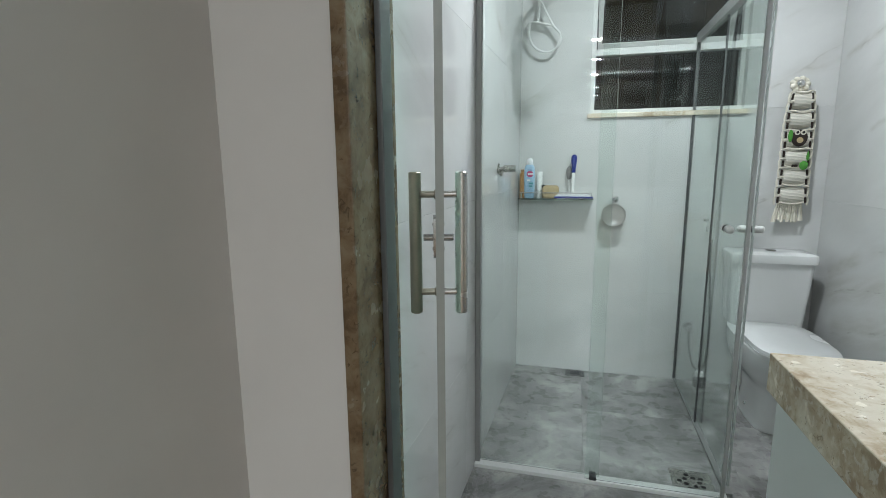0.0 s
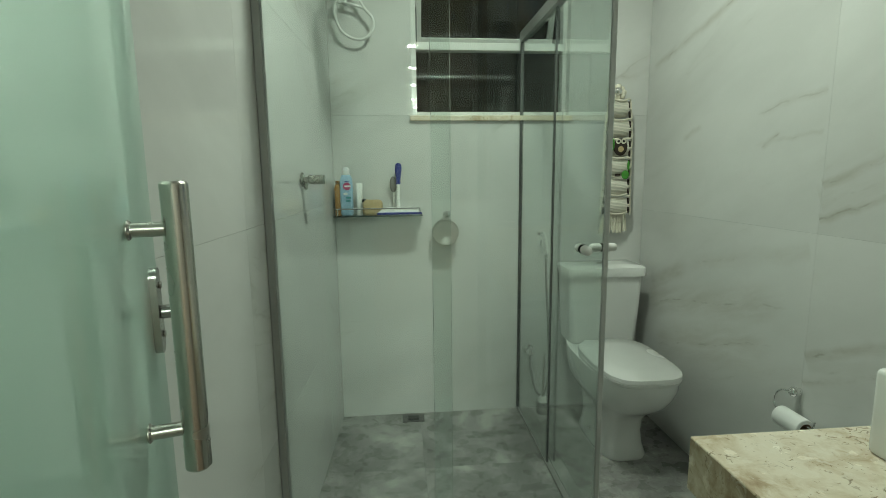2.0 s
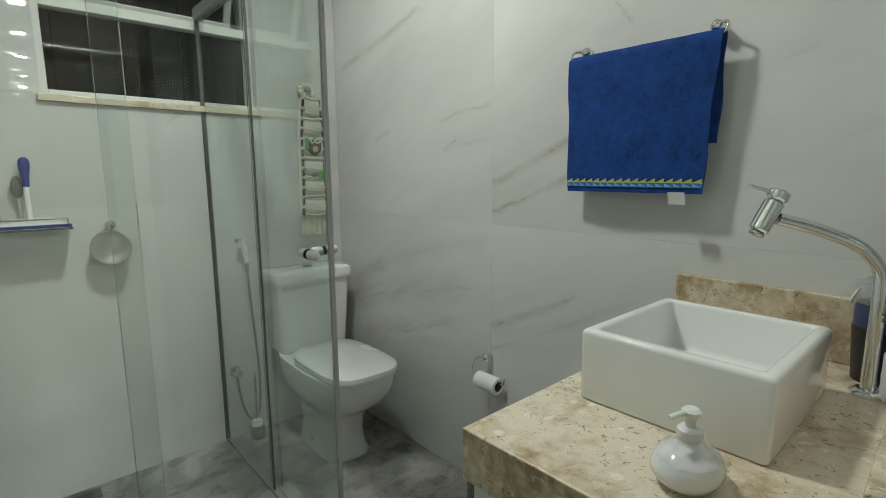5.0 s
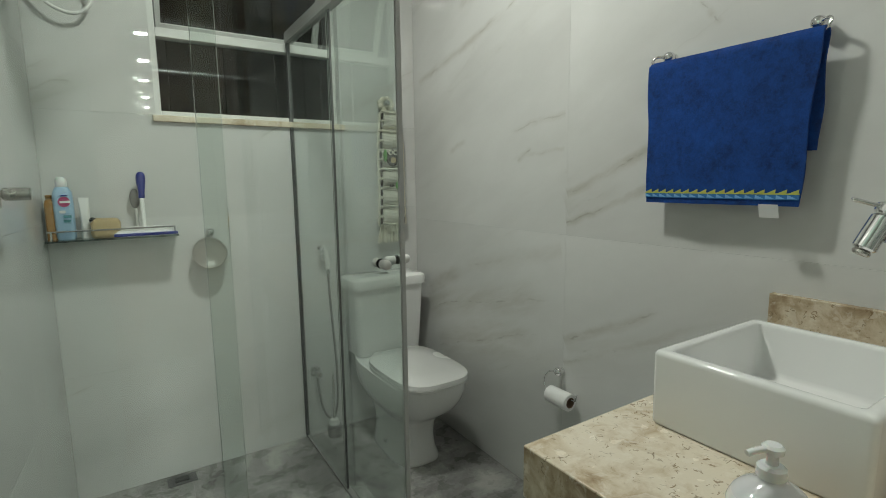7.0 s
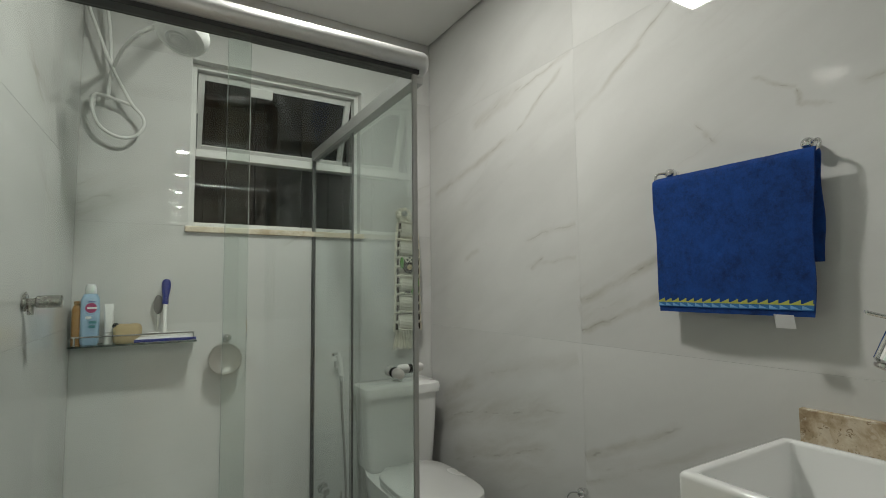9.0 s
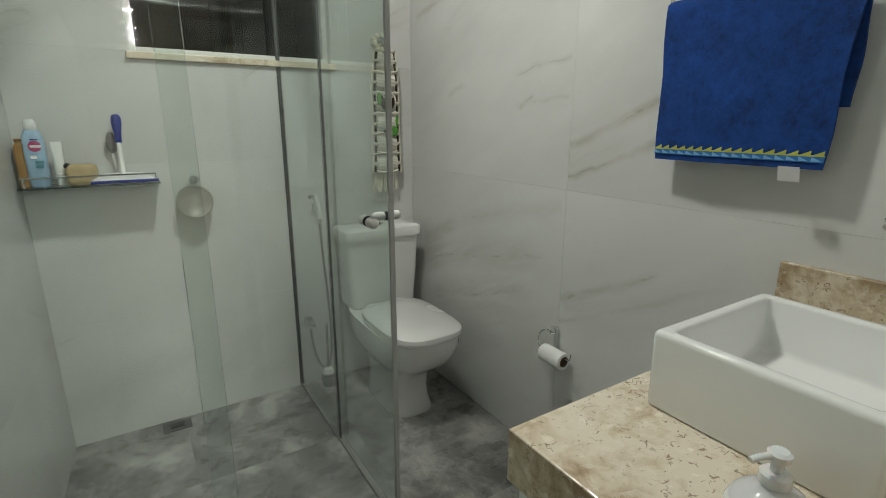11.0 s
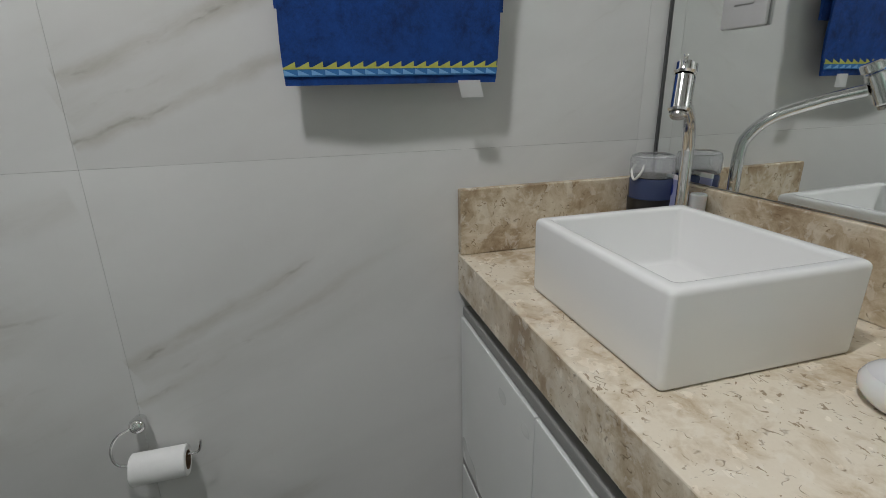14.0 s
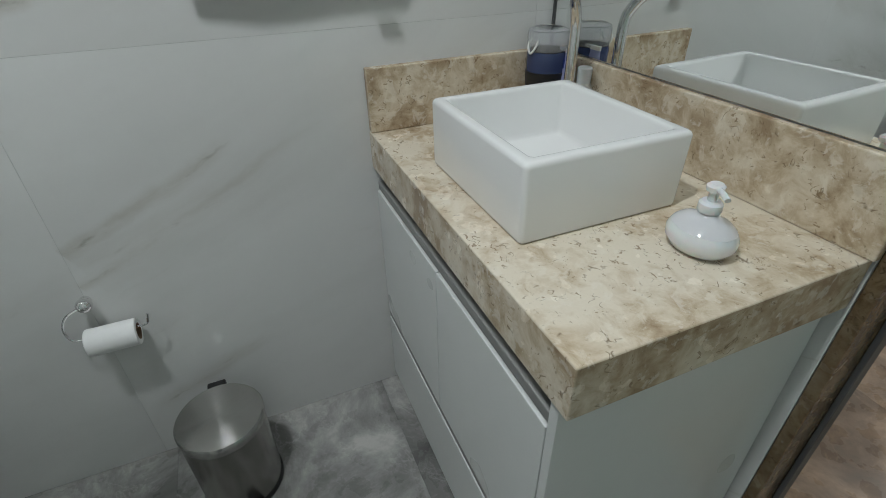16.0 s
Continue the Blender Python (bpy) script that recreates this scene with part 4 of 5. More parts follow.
def build_paper_holder():
    t = thing("toilet_paper_holder", "chrome ball-mounted wire toilet paper holder", "paper holder")
    yb, zb = 2.355, 0.545
    part("ball_mount", ball((XT - 0.022, yb, zb), 0.0165), M["chrome"], t)
    part("foot", rod((XT - 0.0005, yb, zb), (XT - 0.012, yb, zb), 0.012, 16), M["chrome"], t)
    xc, zc = XT - 0.046, 0.474
    part("wire", tube([(XT - 0.028, yb + 0.008, zb), (XT - 0.040, yb + 0.032, zb - 0.006), (xc, yb + 0.046, zb - 0.03), (xc, yb + 0.044, zc + 0.01), (xc, yb + 0.02, zc), (xc, 2.276, zc), (xc, 2.252, zc + 0.004), (xc, 2.245, zc + 0.028)], 0.0028, 8, smooth=7), M["chrome"], t)
    p = thing("toilet_paper_roll", "nearly finished white toilet paper roll on the holder", "toilet paper")
    y0, y1, ro, ri = 2.274, 2.374, 0.031, 0.019
    own = bmesh.new()
    prof = [(ri, 0), (ro - 0.002, 0), (ro, 0.002), (ro, y1 - y0 - 0.002), (ro - 0.002, y1 - y0), (ri, y1 - y0)]
    lathe_ring(own, prof, (xc, y1, zc - 0.012))
    part("roll", own, M["paper"], p)
    own = bmesh.new()
    lathe_ring(own, [(ri - 0.0012, -0.0005), (ri - 0.0001, -0.0005), (ri - 0.0001, y1 - y0 + 0.0005), (ri - 0.0012, y1 - y0 + 0.0005)], (xc, y1, zc - 0.012))
    part("core", own, M["card"], p, "brown cardboard core")


def lathe_ring(bm, prof, at, seg=28):
    """A closed ring profile turned round the -y axis."""
    rings = []
    for r, h in prof:
        rings.append([bm.verts.new((at[0] + r * math.cos(2 * math.pi * k / seg), at[1] - h, at[2] + r * math.sin(2 * math.pi * k / seg))) for k in range(seg)])
    for a, b in zip(rings, rings[1:] + rings[:1]):
        for k in range(seg):
            bm.faces.new((a[k], a[(k + 1) % seg], b[(k + 1) % seg], b[k]))


def build_bin():
    x, y = 1.437, 2.16
    t = thing("pedal_bin", "small brushed steel pedal bin with a round lid", "bin", (x, y, 0))
    part("body", lathe([(0.0, 0.004), (0.094, 0.004), (0.096, 0.02), (0.098, 0.235), (0, 0.235)], 44), M["bin_body"], t)
    part("foot_ring", lathe([(0.0, 0.0005), (0.098, 0.0005), (0.099, 0.012), (0.096, 0.018), (0, 0.018)], 44), M["black"], t)
    part("lid", lathe([(0.0, 0.237), (0.099, 0.237), (0.1, 0.241), (0.1, 0.258), (0.097, 0.262), (0.06, 0.2655), (0, 0.267)], 44), M["lid"], t)
    part("hinge", box(0.035, 0.115, -0.02, 0.024, 0.225, 0.262, 0.004), M["black"], t, "black hinge block")
    part("pedal", box(-0.135, -0.09, -0.05, -0.01, 0.006, 0.016, 0.004), M["black"], t)


def build_lamps():
    for k, (x, y) in enumerate(BATH_LAMPS + HALL_LAMPS):
        t = thing("ceiling_light", "square white recessed LED ceiling panel, lit", "ceiling light", (x, y, CEIL), group="ceiling lights")
        a = 0.078 if k < len(BATH_LAMPS) else 0.052
        b = a + 0.016
        fr = box(-b, b, -b, -a, -0.008, -0.0005, 0.001)
        for q in ((-b, b, a, b), (-b, -a, -a, a), (a, b, -a, a)):
            box(*q, -0.008, -0.0005, 0.001, bm=fr)
        part("frame", fr, M["white"], t, "", False)
        part("diffuser", box(-a, a, -a, a, -0.005, -0.002), M["lamp"], t, "", False)


build_shell()
build_jamb()
build_window()
build_shower_box()
build_entry_door()
build_vanity()
build_basin()
build_faucet()
build_mirror()
build_toilet()
build_towel()
build_paper_holder()
build_bin()
build_lamps()


def build_shelf():
    z = 1.043
    x0, x1 = left_x(YB) + 0.004, 0.487
    s = thing("shower_shelf", "small glass corner shelf with a chrome guard rail", "shelf")
    g = part("plate", box(x0, x1, YB - 0.118, YB - 0.002, z - 0.006, z, 0.001, 1), M["shelf_glass"], s, "dark-edged glass plate", False)
    g.visible_shadow = True
    part("guard_rail", tube([(x0 + 0.01, YB - 0.112, z + 0.032), (x0 + 0.2, YB - 0.112, z + 0.032), (x1 - 0.012, YB - 0.112, z + 0.032)], 0.0032, 8, smooth=1), M["chrome"], s)
    for x in (x0 + 0.02, x1 - 0.014):
        part("post", rod((x, YB - 0.112, z), (x, YB - 0.112, z + 0.032), 0.0032, 10), M["chrome"], s)
    for x in (x0 + 0.06, x1 - 0.06):
        part("clamp", box(x - 0.012, x + 0.012, YB - 0.03, YB - 0.0005, z - 0.013, z + 0.009, 0.003), M["chrome"], s)
    # amber bottle
    a = thing("amber_bottle", "amber plastic bottle on the shower shelf", "bottle", (0.093, 3.365, z + 0.0005))
    part("body", loft([rounded(0, 0, 0.014, 0.022, 0.008, h) for h in (0, 0.13)] + [rounded(0, 0, 0.010, 0.016, 0.006, 0.142), rounded(0, 0, 0.006, 0.008, 0.005, 0.147)]), M["amber"], a)
    part("cap", lathe([(0.009, 0.1475), (0.010, 0.149), (0.010, 0.158), (0.008, 0.160)], 18), M["amber"], a)
    # shampoo bottle, label drawn as plain patches
    b = thing("shampoo_bottle", "light blue shampoo bottle with a clear cap and a magenta label", "bottle", (0.134, 3.355, z + 0.0005))
    part("body", loft([rounded(0, 0, 0.024, 0.016, 0.012, 0), rounded(0, 0, 0.029, 0.019, 0.014, 0.008), rounded(0, 0, 0.030, 0.020, 0.014, 0.12), rounded(0, 0, 0.028, 0.019, 0.014, 0.168), rounded(0, 0, 0.021, 0.016, 0.014, 0.184), rounded(0, 0, 0.018, 0.014, 0.012, 0.187)]), M["label_blue"], b)
    part("cap", lathe([(0.017, 0.1875), (0.0185, 0.19), (0.0175, 0.212), (0.012, 0.222), (0, 0.224)], 22, sy=0.8), M["frosted_white"], b, "rounded translucent cap")
    part("label", lathe([(0.0, 0), (0.018, 0), (0.018, 0.0012), (0, 0.0012)], 22, (0.004, -0.0195, 0.135), Euler((radians(90), 0, 0)).to_quaternion()), M["pink"], b, "magenta label patch")
    part("print", box(-0.008, 0.022, -0.0222, -0.0208, 0.131, 0.139), M["white"], b, "", False)
    part("print", box(-0.006, 0.016, -0.0215, -0.0202, 0.156, 0.159), M["navy"], b, "", False)
    for k, (px, pz, w) in enumerate(((-0.006, 0.095, 0.012), (0.006, 0.078, 0.016), (0.005, 0.062, 0.014))):
        part("print", box(px - w / 2, px + w, -0.0215, -0.0202, pz, pz + 0.010, 0.003), M["teal"] if k else M["white"], b, "", False)
    c = thing("cream_tube", "slim white cosmetic tube standing on its cap", "tube", (0.192, 3.365, z + 0.0005))
    part("cap", lathe([(0.0, 0), (0.0145, 0), (0.0145, 0.04), (0.012, 0.042), (0, 0.042)], 20), M["white"], c)
    part("body", loft([rounded(0, 0, 0.0145, 0.0145, 0.014, 0.0425), rounded(0, 0, 0.015, 0.010, 0.008, 0.10), rounded(0, 0, 0.016, 0.002, 0.0015, 0.148)]), M["white"], c)
    f = thing("loofah", "tan natural loofah sponge with a black knob on the shelf", "sponge", (0.245, 3.345, z + 0.0005))
    own = loft([rounded(0.008, 0, hx, hx * 0.8, 0.018, h, 8) for h, hx in ((0, 0.036), (0.006, 0.042), (0.020, 0.045), (0.036, 0.044), (0.052, 0.045), (0.062, 0.043), (0.070, 0.036))])
    for v in own.verts:
        v.co += Vector(noise.noise_vector(v.co * 90)) * 0.005
        v.co.z = max(v.co.z, 0.0)
    part("body", own, M["sponge"], f)
    part("knob", ball((-0.03, -0.008, 0.066), 0.011), M["black"], f, "black round knob")
    part("stem", rod((-0.024, -0.004, 0.03), (-0.029, -0.008, 0.06), 0.004, 10), M["black"], f)
    q = thing("squeegee", "white shower squeegee with a blue blade and grip", "squeegee", (0.375, 3.345, z + 0.0005))
    part("blade", box(-0.10, 0.108, -0.052, -0.030, 0.003, 0.013, 0.002), M["navy"], q, "navy blue rubber blade", False)
    part("head", loft([[(-0.098, -0.036, 0.012), (0.10, -0.036, 0.012), (0.10, 0.02, 0.004), (-0.098, 0.02, 0.004)], [(-0.085, -0.034, 0.022), (0.085, -0.034, 0.022), (0.055, 0.02, 0.034), (-0.055, 0.02, 0.034)]]), M["white"], q, "", False)
    part("handle", tube([(0.0, 0.0, 0.03), (0.0, 0.012, 0.08), (0.0, 0.02, 0.13), (0.0, 0.024, 0.15)], 0.008, 12), M["white"], q)
    part("grip", loft([[(0.003 * math.sin(9 * h) + w * math.cos(2 * math.pi * i / 16), 0.022 + 0.11 * h + 0.8 * w * math.sin(2 * math.pi * i / 16), 0.14 + h) for i in range(16)]
                       for h, w in ((0.0, 0.008), (0.004, 0.0115), (0.022, 0.0105), (0.042, 0.0125), (0.066, 0.0165), (0.086, 0.0160), (0.096, 0.0125), (0.101, 0.006))]), M["navy"], q, "navy blue grip")
    h = thing("shower_brush", "small grey oval brush leaning on the shelf wall", "brush", (0.352, 3.398, z + 0.0005))
    part("pad",
         loft([[(0.017 * k * math.cos(2 * math.pi * i / 24), y, 0.14 + 0.038 * k * math.sin(2 * math.pi * i / 24)) for i in range(24)] for y, k in ((0.012, 0.8), (0.008, 1.0), (-0.006, 1.0), (-0.010, 0.8))]), M["grey_plastic"], h, "grey oval pad")
    part("handle", tube([(0.0, 0.004, 0.0), (0.002, 0.002, 0.06), (0.0, 0.0, 0.11)], 0.005, 10), M["white"], h)


def build_soap_dish():
    x, z = 0.606, 1.033
    s = thing("wall_soap_dish", "round frosted glass soap dish in a chrome wall mount", "soap dish")
    part("mount", ball((x, YB - 0.030, z + 0.002), 0.0195), M["chrome"], s)
    part("foot", rod((x, YB - 0.0005, z), (x, YB - 0.016, z), 0.012, 16), M["chrome"], s)
    part("bracket", tube([(x, YB - 0.032, z - 0.012), (x, YB - 0.034, z - 0.022), (x, YB - 0.036, z - 0.028)], 0.004, 8), M["chrome"], s)
    tilt = Euler((radians(72), 0, 0)).to_quaternion()
    part("dish", lathe([(0, 0), (0.05, 0.0), (0.064, 0.006), (0.067, 0.014), (0.063, 0.016), (0.05, 0.008), (0, 0.006)], 36, (x - 0.008, YB - 0.045, z - 0.086), tilt), M["dish"], s, "frosted glass dish")


def build_shower():
    s = thing("electric_shower", "white electric shower head with a coiled white hose", "shower head")
    c = Vector((0.387, 2.85, 2.062))
    tilt = Euler((radians(-16), radians(20), 0)).to_quaternion()
    part("body", lathe([(0, -0.028), (0.060, -0.028), (0.074, -0.022), (0.081, -0.008), (0.081, 0.012), (0.074, 0.024), (0.060, 0.034), (0.036, 0.042), (0, 0.045)], 40, c, tilt), M["white"], s, "round white shower body")
    plate = part("spray_plate", lathe([(0, -0.033), (0.050, -0.033), (0.056, -0.0285), (0, -0.0285)], 32, c, tilt), M["seat"], s)
    for k in range(3):
        part("spray_ring", lathe([(0.012 + 0.012 * k, -0.0332), (0.015 + 0.012 * k, -0.0350), (0.018 + 0.012 * k, -0.0332)], 28, c, tilt), M["seat"], plate)
    part("arm", tube([(0.412, YB - 0.001, 2.330), (0.412, YB - 0.15, 2.335), (0.408, 3.02, 2.262), (0.404, 2.90, 2.155), (0.400, 2.865, 2.102)], 0.0105, 14), M["white"], s)
    part("wall_flange", rod((0.412, YB - 0.0005, 2.33), (0.412, YB - 0.012, 2.33), 0.028, 24), M["white"], s)
    y = YB - 0.03
    part("elbow_hose", tube([(0.313, 2.87, 2.076), (0.26, 3.0, 2.094), (0.209, 3.2, 2.113), (0.18, 3.36, 2.122), (0.166, y, 2.09), (0.160, y, 2.02), (0.158, y, 1.985)], 0.0075, 10), M["white"], s, "white hose")
    part("hose", tube([(0.145, y - 0.012, 2.36), (0.158, y - 0.012, 2.26), (0.166, y - 0.012, 2.11)], 0.0062, 10), M["white"], s)
    part("hose", tube([(0.055, y - 0.01, 2.44), (0.09, y - 0.014, 2.33), (0.165, y - 0.02, 2.12), (0.235, y - 0.02, 1.98), (0.275, y - 0.02, 1.93), (0.279, y - 0.02, 1.885), (0.245, y - 0.02, 1.842), (0.190, y - 0.018, 1.838), (0.135, y - 0.014, 1.875), (0.110, y - 0.012, 1.945), (0.122, y - 0.012, 1.995), (0.185, y - 0.012, 1.985), (0.245, y - 0.014, 1.968)], 0.0062, 10, smooth=8), M["white"], s, "looped white shower hose")
    b = part("hook", rod((0.108, YB - 0.0005, 1.972), (0.108, YB - 0.034, 1.972), 0.012, 18), M["white"], s, "round white wall hook")
    part("clip", rod((0.108, YB - 0.028, 1.945), (0.112, YB - 0.028, 1.995), 0.009, 14), M["white"], b)


def build_valve():
    y, z = 2.765, 1.216
    x = left_x(y)
    v = thing("shower_valve", "chrome shower valve with a cylindrical handle", "valve")
    part("rosette", rod((x + 0.0005, y, z), (x + 0.009, y, z), 0.026, 28), M["steel"], v)
    part("stem", rod((x + 0.009, y, z), (x + 0.03, y, z), 0.010, 16), M["steel"], v)
    part("handle", rod((x + 0.026, y, z), (x + 0.082, y, z), 0.0165, 26), M["steel"], v)
    part("ring", rod((x + 0.074, y, z), (x + 0.078, y, z), 0.0172, 26), M["chrome"], v)
    part("spout", rod((x + 0.016, y, z - 0.008), (x + 0.016, y, z - 0.034), 0.0075, 14), M["steel"], v)


def build_bidet():
    s = thing("bidet_sprayer", "white hand bidet sprayer with a chrome nozzle on a wall hook", "bidet sprayer")
    part("holder", box(1.088, 1.112, YB - 0.03, YB - 0.0005, 0.865, 0.895, 0.003), M["white"], s)
    hd = part("grip", tube([(1.107, YB - 0.045, 0.83), (1.104, YB - 0.045, 0.88), (1.094, YB - 0.048, 0.92), (1.082, YB - 0.052, 0.938)], 0.0115, 14), M["white"], s, "white plastic grip")
    part("nozzle", rod((1.090, YB - 0.050, 0.934), (1.062, YB - 0.060, 0.934), 0.0095, 16), M["chrome"], hd, "chrome nozzle")
    part("collar", rod((1.108, YB - 0.045, 0.805), (1.107, YB - 0.045, 0.832), 0.0085, 14), M["chrome"], s)
    part("hose", tube([(1.108, YB - 0.045, 0.81), (1.114, YB - 0.04, 0.68), (1.128, YB - 0.035, 0.48), (1.136, YB - 0.035, 0.30), (1.128, YB - 0.04, 0.14), (1.098, YB - 0.045, 0.085), (1.062, YB - 0.045, 0.125), (1.042, YB - 0.04, 0.22), (1.036, YB - 0.035, 0.30)], 0.0055, 10, smooth=8), M["grey_plastic"], s, "flexible grey hose")
    v = part("valve", rod((1.036, YB - 0.0005, 0.325), (1.036, YB - 0.045, 0.325), 0.011, 18), M["chrome"], s)
    part("rosette", rod((1.036, YB - 0.0005, 0.325), (1.036, YB - 0.006, 0.325), 0.024, 24), M["chrome"], v)
    part("tap_handle", rod((1.036, YB - 0.04, 0.325), (1.036, YB - 0.064, 0.325), 0.0165, 20), M["chrome"], v)
    b = thing("toilet_brush", "short dark brush pot with a white collar and stick", "toilet brush", (1.10, 3.355, 0))
    part("pot", lathe([(0.0, 0.0005), (0.032, 0.0005), (0.034, 0.05), (0.030, 0.062), (0, 0.062)], 24), M["grey_dark"], b)
    part("collar", lathe([(0.0, 0.0625), (0.026, 0.0625), (0.020, 0.085), (0.006, 0.09), (0, 0.09)], 22), M["white"], b)
    part("stick", rod((0, 0, 0.088), (0.006, 0.01, 0.31), 0.0055, 12), M["steel"], b)


def build_drains():
    d = thing("corner_floor_drain", "dark rectangular floor drain against the shower wall", "floor drain", (0.425, 3.36, 0))
    part("plate", box(-0.055, 0.055, -0.035, 0.035, 0.0003, 0.004, 0.001), M["grey_dark"], d, "", False)
    part("insert", box(-0.028, 0.028, -0.02, 0.02, 0.0042, 0.009, 0.003), M["black"], d, "", False)
    g = thing("square_floor_drain", "square steel floor drain grate with round holes", "floor drain", (0.87, 2.425, 0))
    part("plate", box(-0.075, 0.075, -0.075, 0.075, 0.0003, 0.003, 0.001), M["steel"], g, "", False)
    for k in range(10):
        a = 2 * math.pi * k / 10
        r = 0.045 if k % 2 else 0.028
        part("slot", lathe([(0, 0), (0.009, 0), (0.009, 0.0006), (0, 0.0006)], 12, (r * math.cos(a), r * math.sin(a), 0.003)), M["black"], g)


def build_soap_dispenser():
    s = thing("soap_dispenser", "squat clear soap dispenser with pearly liquid and white pump", "soap dispenser", (0.943, 1.388, 0.82))
    part("bottle", lathe([(0, 0.0005), (0.034, 0.0005), (0.050, 0.008), (0.0585, 0.022), (0.0585, 0.034), (0.0555, 0.041), (0.052, 0.0475), (0, 0.0475)], 48, sy=0.85), M["soap"], s, "clear bulb filled with pearly white soap")
    part("shoulder", lathe([(0, 0.0478), (0.0518, 0.0478), (0.044, 0.056), (0.032, 0.063), (0.022, 0.068), (0.0175, 0.073), (0.0165, 0.0765), (0, 0.0765)], 48, sy=0.85), M["soap_clear"], s, "empty clear shoulder of the bottle")
    for k, (z, w) in enumerate(((0.050, 0.020), (0.0455, 0.026), (0.041, 0.016))):
        part("print", box(0.016 - w, 0.016, 0.031 + 0.003 * k, 0.034 + 0.0035 * k, z, z + 0.0018), M["grey_plastic"], s, "", False)
    part("collar", lathe([(0.0175, 0.0765), (0.0185, 0.079), (0.018, 0.092), (0.014, 0.096), (0, 0.096)], 26), M["frosted_white"], s, "translucent white collar")
    p = part("pump", lathe([(0.0075, 0.0965), (0.0075, 0.112), (0.013, 0.115), (0.014, 0.124), (0.010, 0.128), (0, 0.128)], 22), M["frosted_white"], s, "white pump head")
    part("spout", tube([(0.0, 0.0, 0.121), (-0.020, 0.009, 0.1215), (-0.036, 0.016, 0.118)], 0.0048, 12), M["frosted_white"], p)
    s.scale = (0.88, 0.88, 0.80)


def build_counter_clutter():
    c = thing("cotton_holder", "navy and black holder with a clear plastic cup on top", "holder", (1.538, 1.272, 0.82))
    part("base", lathe([(0, 0.0005), (0.040, 0.0005), (0.046, 0.09), (0.047, 0.108), (0, 0.108)], 36), M["black"], c, "black base")
    part("bowl", lathe([(0.046, 0.1085), (0.0455, 0.115), (0.046, 0.146), (0.043, 0.152), (0, 0.153)], 36), M["navy_liquid"], c, "navy translucent middle")
    cup = part("cup", lathe([(0.0455, 0.1535), (0.0465, 0.158), (0.047, 0.186), (0.044, 0.196), (0.034, 0.200), (0.0325, 0.1985), (0.0425, 0.194), (0.0455, 0.185), (0.045, 0.158), (0.044, 0.1535)], 36), M["frosted"], c, "clear plastic cup")
    part("clip", tube([(-0.02, 0.038, 0.18), (-0.022, 0.046, 0.165), (-0.008, 0.050, 0.15), (0.008, 0.046, 0.165), (0.006, 0.038, 0.18)], 0.0025, 8), M["white"], cup)
    t = thing("toothpaste_tube", "lavender and white toothpaste tube standing on its cap", "tube", (1.497, 1.247, 0.82))
    part("cap", lathe([(0, 0.0005), (0.016, 0.0005), (0.014, 0.022), (0, 0.022)], 20), M["white"], t)
    part("body", loft([rounded(0, 0, 0.016, 0.016, 0.015, 0.0225), rounded(0, 0, 0.020, 0.012, 0.010, 0.08), rounded(0, 0, 0.024, 0.0025, 0.002, 0.150)]), M["purple"], t)
    part("crimp", box(-0.024, 0.024, -0.0025, 0.0025, 0.1505, 0.160), M["frosted_white"], t, "", False)
    part("print", box(-0.004, 0.006, 0.0058, 0.0068, 0.118, 0.14), M["navy"], t, "", False)
    b = thing("white_jar", "small white plastic bottle with a round cap", "bottle", (1.440, 1.236, 0.82))
    part("body", lathe([(0, 0.0005), (0.019, 0.0005), (0.021, 0.006), (0.021, 0.085), (0.015, 0.098), (0, 0.098)], 24), M["white"], b)
    part("cap", lathe([(0, 0.0985), (0.016, 0.0985), (0.0165, 0.128), (0.014, 0.131), (0, 0.131)], 22), M["frosted_white"], b)


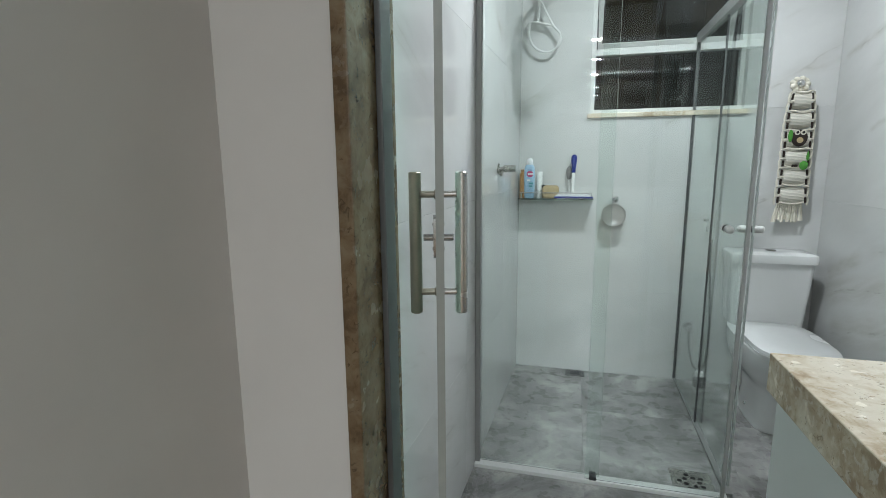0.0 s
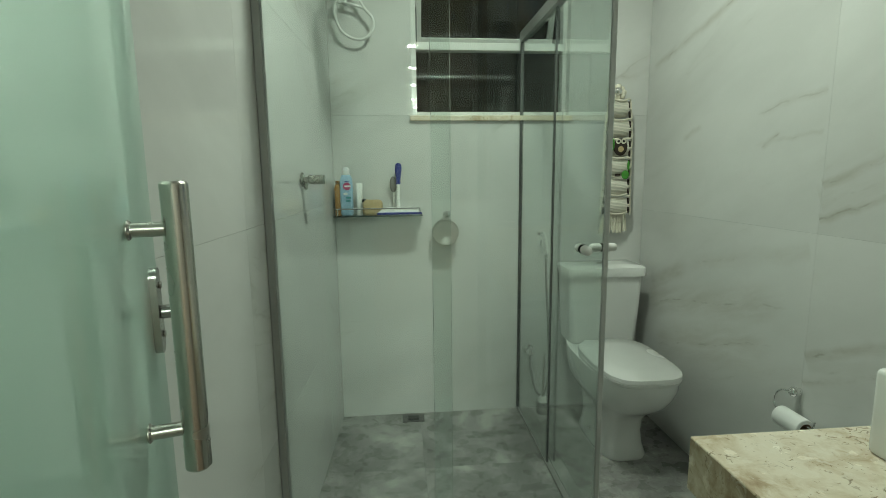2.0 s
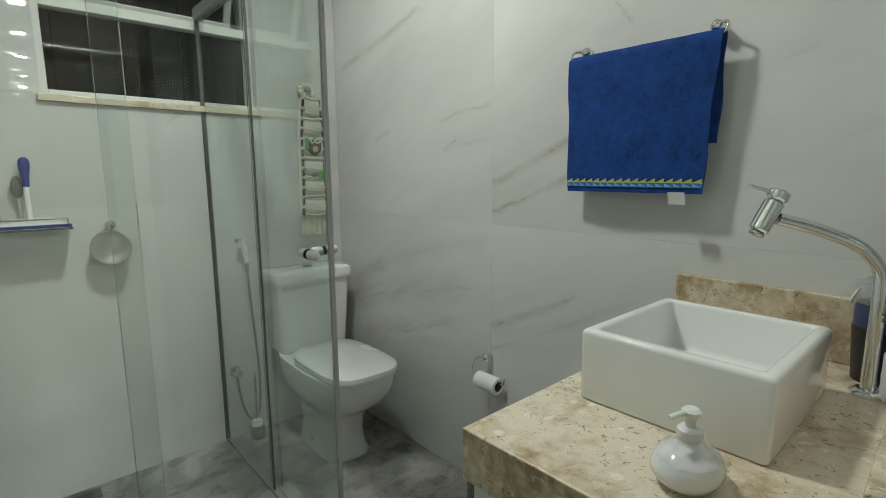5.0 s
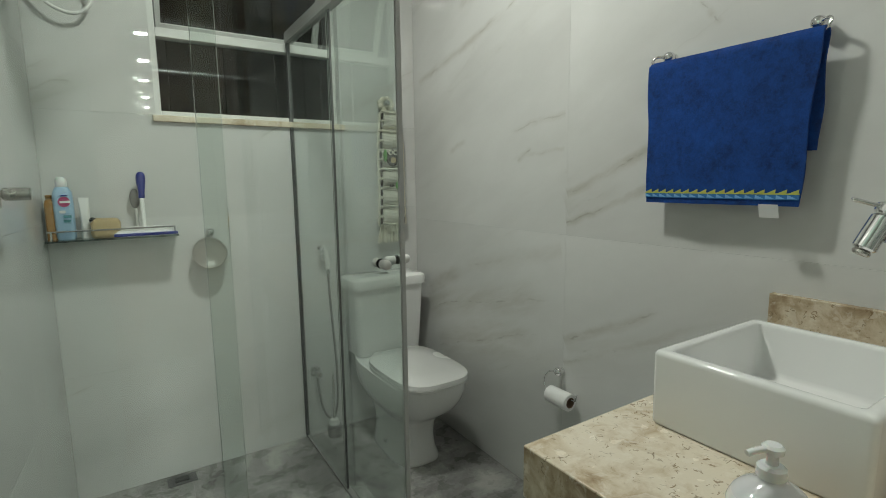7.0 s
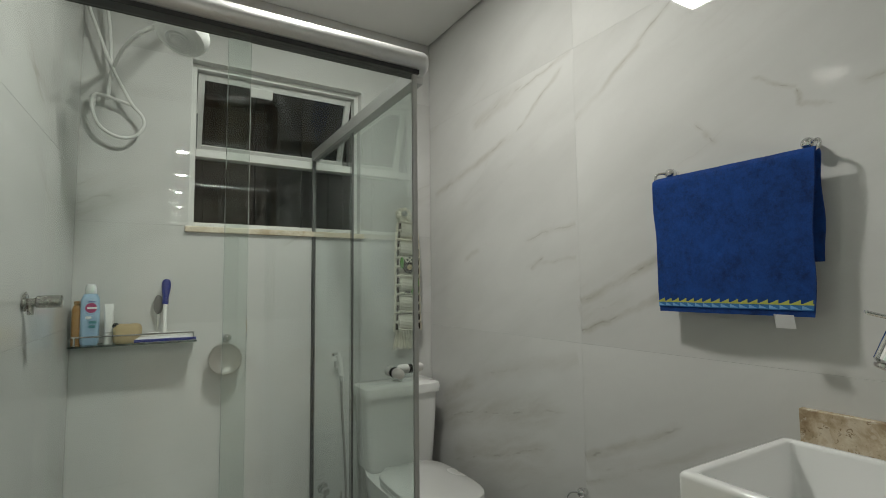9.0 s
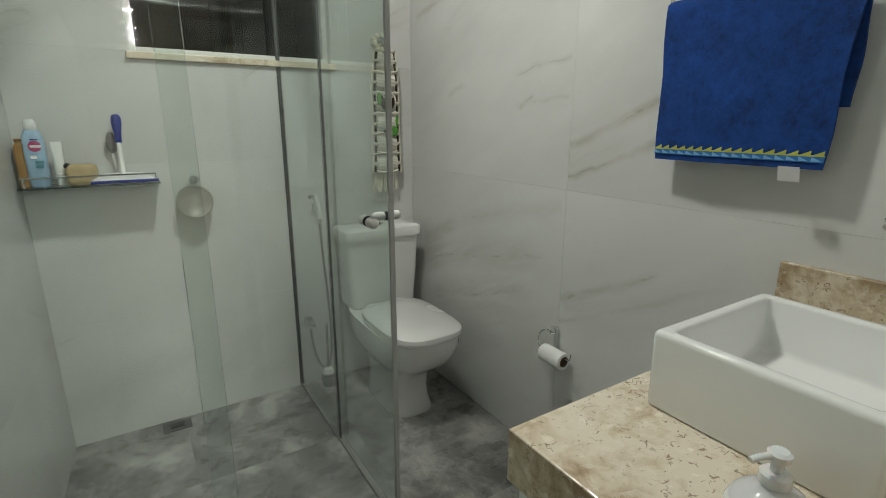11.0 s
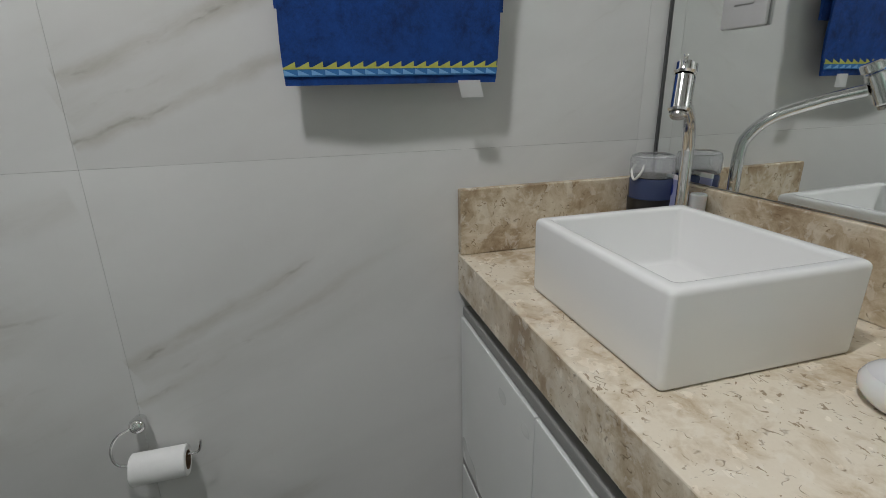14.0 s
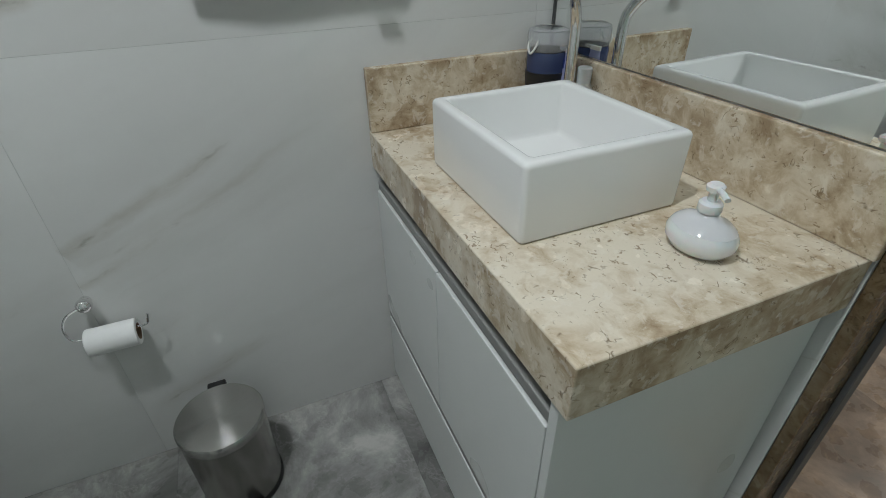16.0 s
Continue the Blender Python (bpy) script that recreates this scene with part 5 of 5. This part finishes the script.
def build_macrame():
    """Cream macrame hanger holding spare rolls, with a felt owl, dark side cords and a fringe."""
    x, y = 1.447, YB - 0.012
    t = thing("macrame_roll_hanger", "cream macrame roll hanger with felt owl, green leaves and fringe", "wall hanging")
    part("hook", ball((x - 0.006, YB - 0.04, 1.615), 0.02), M["chrome"], t, "round chrome hook")
    part("hook_stem", rod((x - 0.006, YB - 0.0005, 1.615), (x - 0.006, YB - 0.03, 1.615), 0.009, 14), M["chrome"], t)
    own = bmesh.new()
    for k in range(9):
        a = 2 * math.pi * k / 9
        ball((x - 0.004 + 0.032 * math.cos(a), YB - 0.03 + 0.004 * math.sin(3 * a), 1.612 + 0.026 * math.sin(a)), 0.0145, 10, bm=own)
    part("knot", own, M["cotton"], t, "thick cream knot")
    def half(z):
        u = (1.585 - z) / (1.585 - 1.02)
        return 0.036 + 0.022 * math.sin(min(1, u * 1.3) * math.pi / 2) + 0.004 * math.sin(u * 7)
    # backing net and stacked rolls
    for k in range(6):
        z = 1.535 - 0.094 * k
        w = half(z)
        r = 0.034
        own = loft([[(x + sx * w * 0.96, y - 0.034 + r * q * math.cos(2 * math.pi * i / 20), z + 0.043 * q * math.sin(2 * math.pi * i / 20)) for i in range(20)] for sx, q in ((-1, 0.55), (-0.9, 0.9), (-0.5, 1.0), (0.5, 1.0), (0.9, 0.9), (1, 0.55))])
        part("roll_cover", own, M["cotton_weave"], t)
    for sx in (-1, 1):
        own = bmesh.new()
        for k in range(12):
            z0 = 1.565 - 0.046 * k
            w0, w1 = half(z0), half(z0 - 0.03)
            tube([(x + sx * (w0 + 0.001), y - 0.052, z0), (x + sx * (w1 + 0.001), y - 0.052, z0 - 0.030)], 0.0052, 8, bm=own, smooth=1)
        part("side_cord", own, M["cord_dark"], t, "dark brown laced cord")
        own = bmesh.new()
        for k in range(12):
            z0 = 1.572 - 0.046 * k
            w0 = half(z0)
            tube([(x + sx * (w0 - 0.014), y - 0.058, z0), (x + sx * w0, y - 0.062, z0 + 0.003), (x + sx * (w0 + 0.012), y - 0.050, z0 - 0.002), (x + sx * (w0 + 0.012), y - 0.03, z0 - 0.012)], 0.0036, 7, bm=own, smooth=3)
            tube([(x + sx * (w0 + 0.011), y - 0.045, z0 - 0.002), (x + sx * (half(z0 - 0.02) + 0.015), y - 0.045, z0 - 0.022), (x + sx * (half(z0 - 0.046) + 0.011), y - 0.045, z0 - 0.046)], 0.0055, 7, bm=own, smooth=3)
        part("edging", own, M["cotton"], t)
    for k in range(7):
        z = 1.575 - 0.090 * k
        w = half(z) - 0.006
        own = bmesh.new()
        tube([(x - w, y - 0.055, z), (x - w * 0.4, y - 0.066, z - 0.007), (x + w * 0.4, y - 0.066, z - 0.007), (x + w, y - 0.055, z)], 0.0042, 8, bm=own, smooth=4)
        part("cross_cord", own, M["cotton"], t)
    oz = 1.352
    owl = part("felt_owl", loft([[(x + 0.034 * q * math.cos(2 * math.pi * i / 24), y - 0.066 - d, oz + 0.043 * q * math.sin(2 * math.pi * i / 24) * (1.0 if math.sin(2 * math.pi * i / 24) < 0 else 0.92)) for i in range(24)] for d, q in ((0, 1), (0.006, 1), (0.010, 0.8))]), M["cord_dark"], t, "dark felt owl shape")
    def disc(cx, cz, r, lift, mat, name, parent):
        part(name, lathe([(0, 0), (r, 0), (r, 0.002), (0, 0.003)], 18, (cx, y - 0.0755 - lift, cz), Euler((radians(90), 0, 0)).to_quaternion()), mat, parent)
    for sx in (-0.014, 0.012):
        disc(x + sx, oz + 0.025, 0.0125, 0.0, M["cotton"], "eye", owl)
        disc(x + sx, oz + 0.025, 0.006, 0.003, M["black"], "pupil", owl)
    disc(x, oz - 0.012, 0.014, 0.0, M["sponge"], "belly", owl)
    for cx, cz, sx, sz in ((x - 0.040, oz + 0.010, 0.011, 0.030), (x + 0.03, oz - 0.135, 0.019, 0.022), (x + 0.044, oz - 0.09, 0.006, 0.024)):
        part("leaf", loft([[(cx + sx * q * math.cos(2 * math.pi * i / 18), y - 0.068 - d, cz + sz * q * math.sin(2 * math.pi * i / 18)) for i in range(18)] for d, q in ((0, 0.9), (0.003, 1), (0.006, 0.8))]), M["green"], t, "green felt leaf")
    part("branch", box(x - 0.022, x + 0.004, y - 0.074, y - 0.068, oz - 0.142, oz - 0.13, 0.002), M["cord_dark"], t, "", False)
    rnd = random.Random(4)
    for k in range(13):
        u = (k / 12 - 0.5) * 2
        x0 = x + u * 0.052
        x1 = x0 + u * 0.012 + rnd.uniform(-0.004, 0.004) - 0.004
        zl = 0.935 + rnd.uniform(-0.008, 0.012)
        part("tassel", rod((x0, y - 0.035, 1.035), (x1, y - 0.03 + rnd.uniform(-0.008, 0.008), zl), 0.0036, 9, r2=0.0072), M["cotton"], t)


build_shelf()
build_soap_dish()
build_shower()
build_valve()
build_bidet()
build_drains()
build_soap_dispenser()
build_counter_clutter()
build_macrame()

build_tiles()
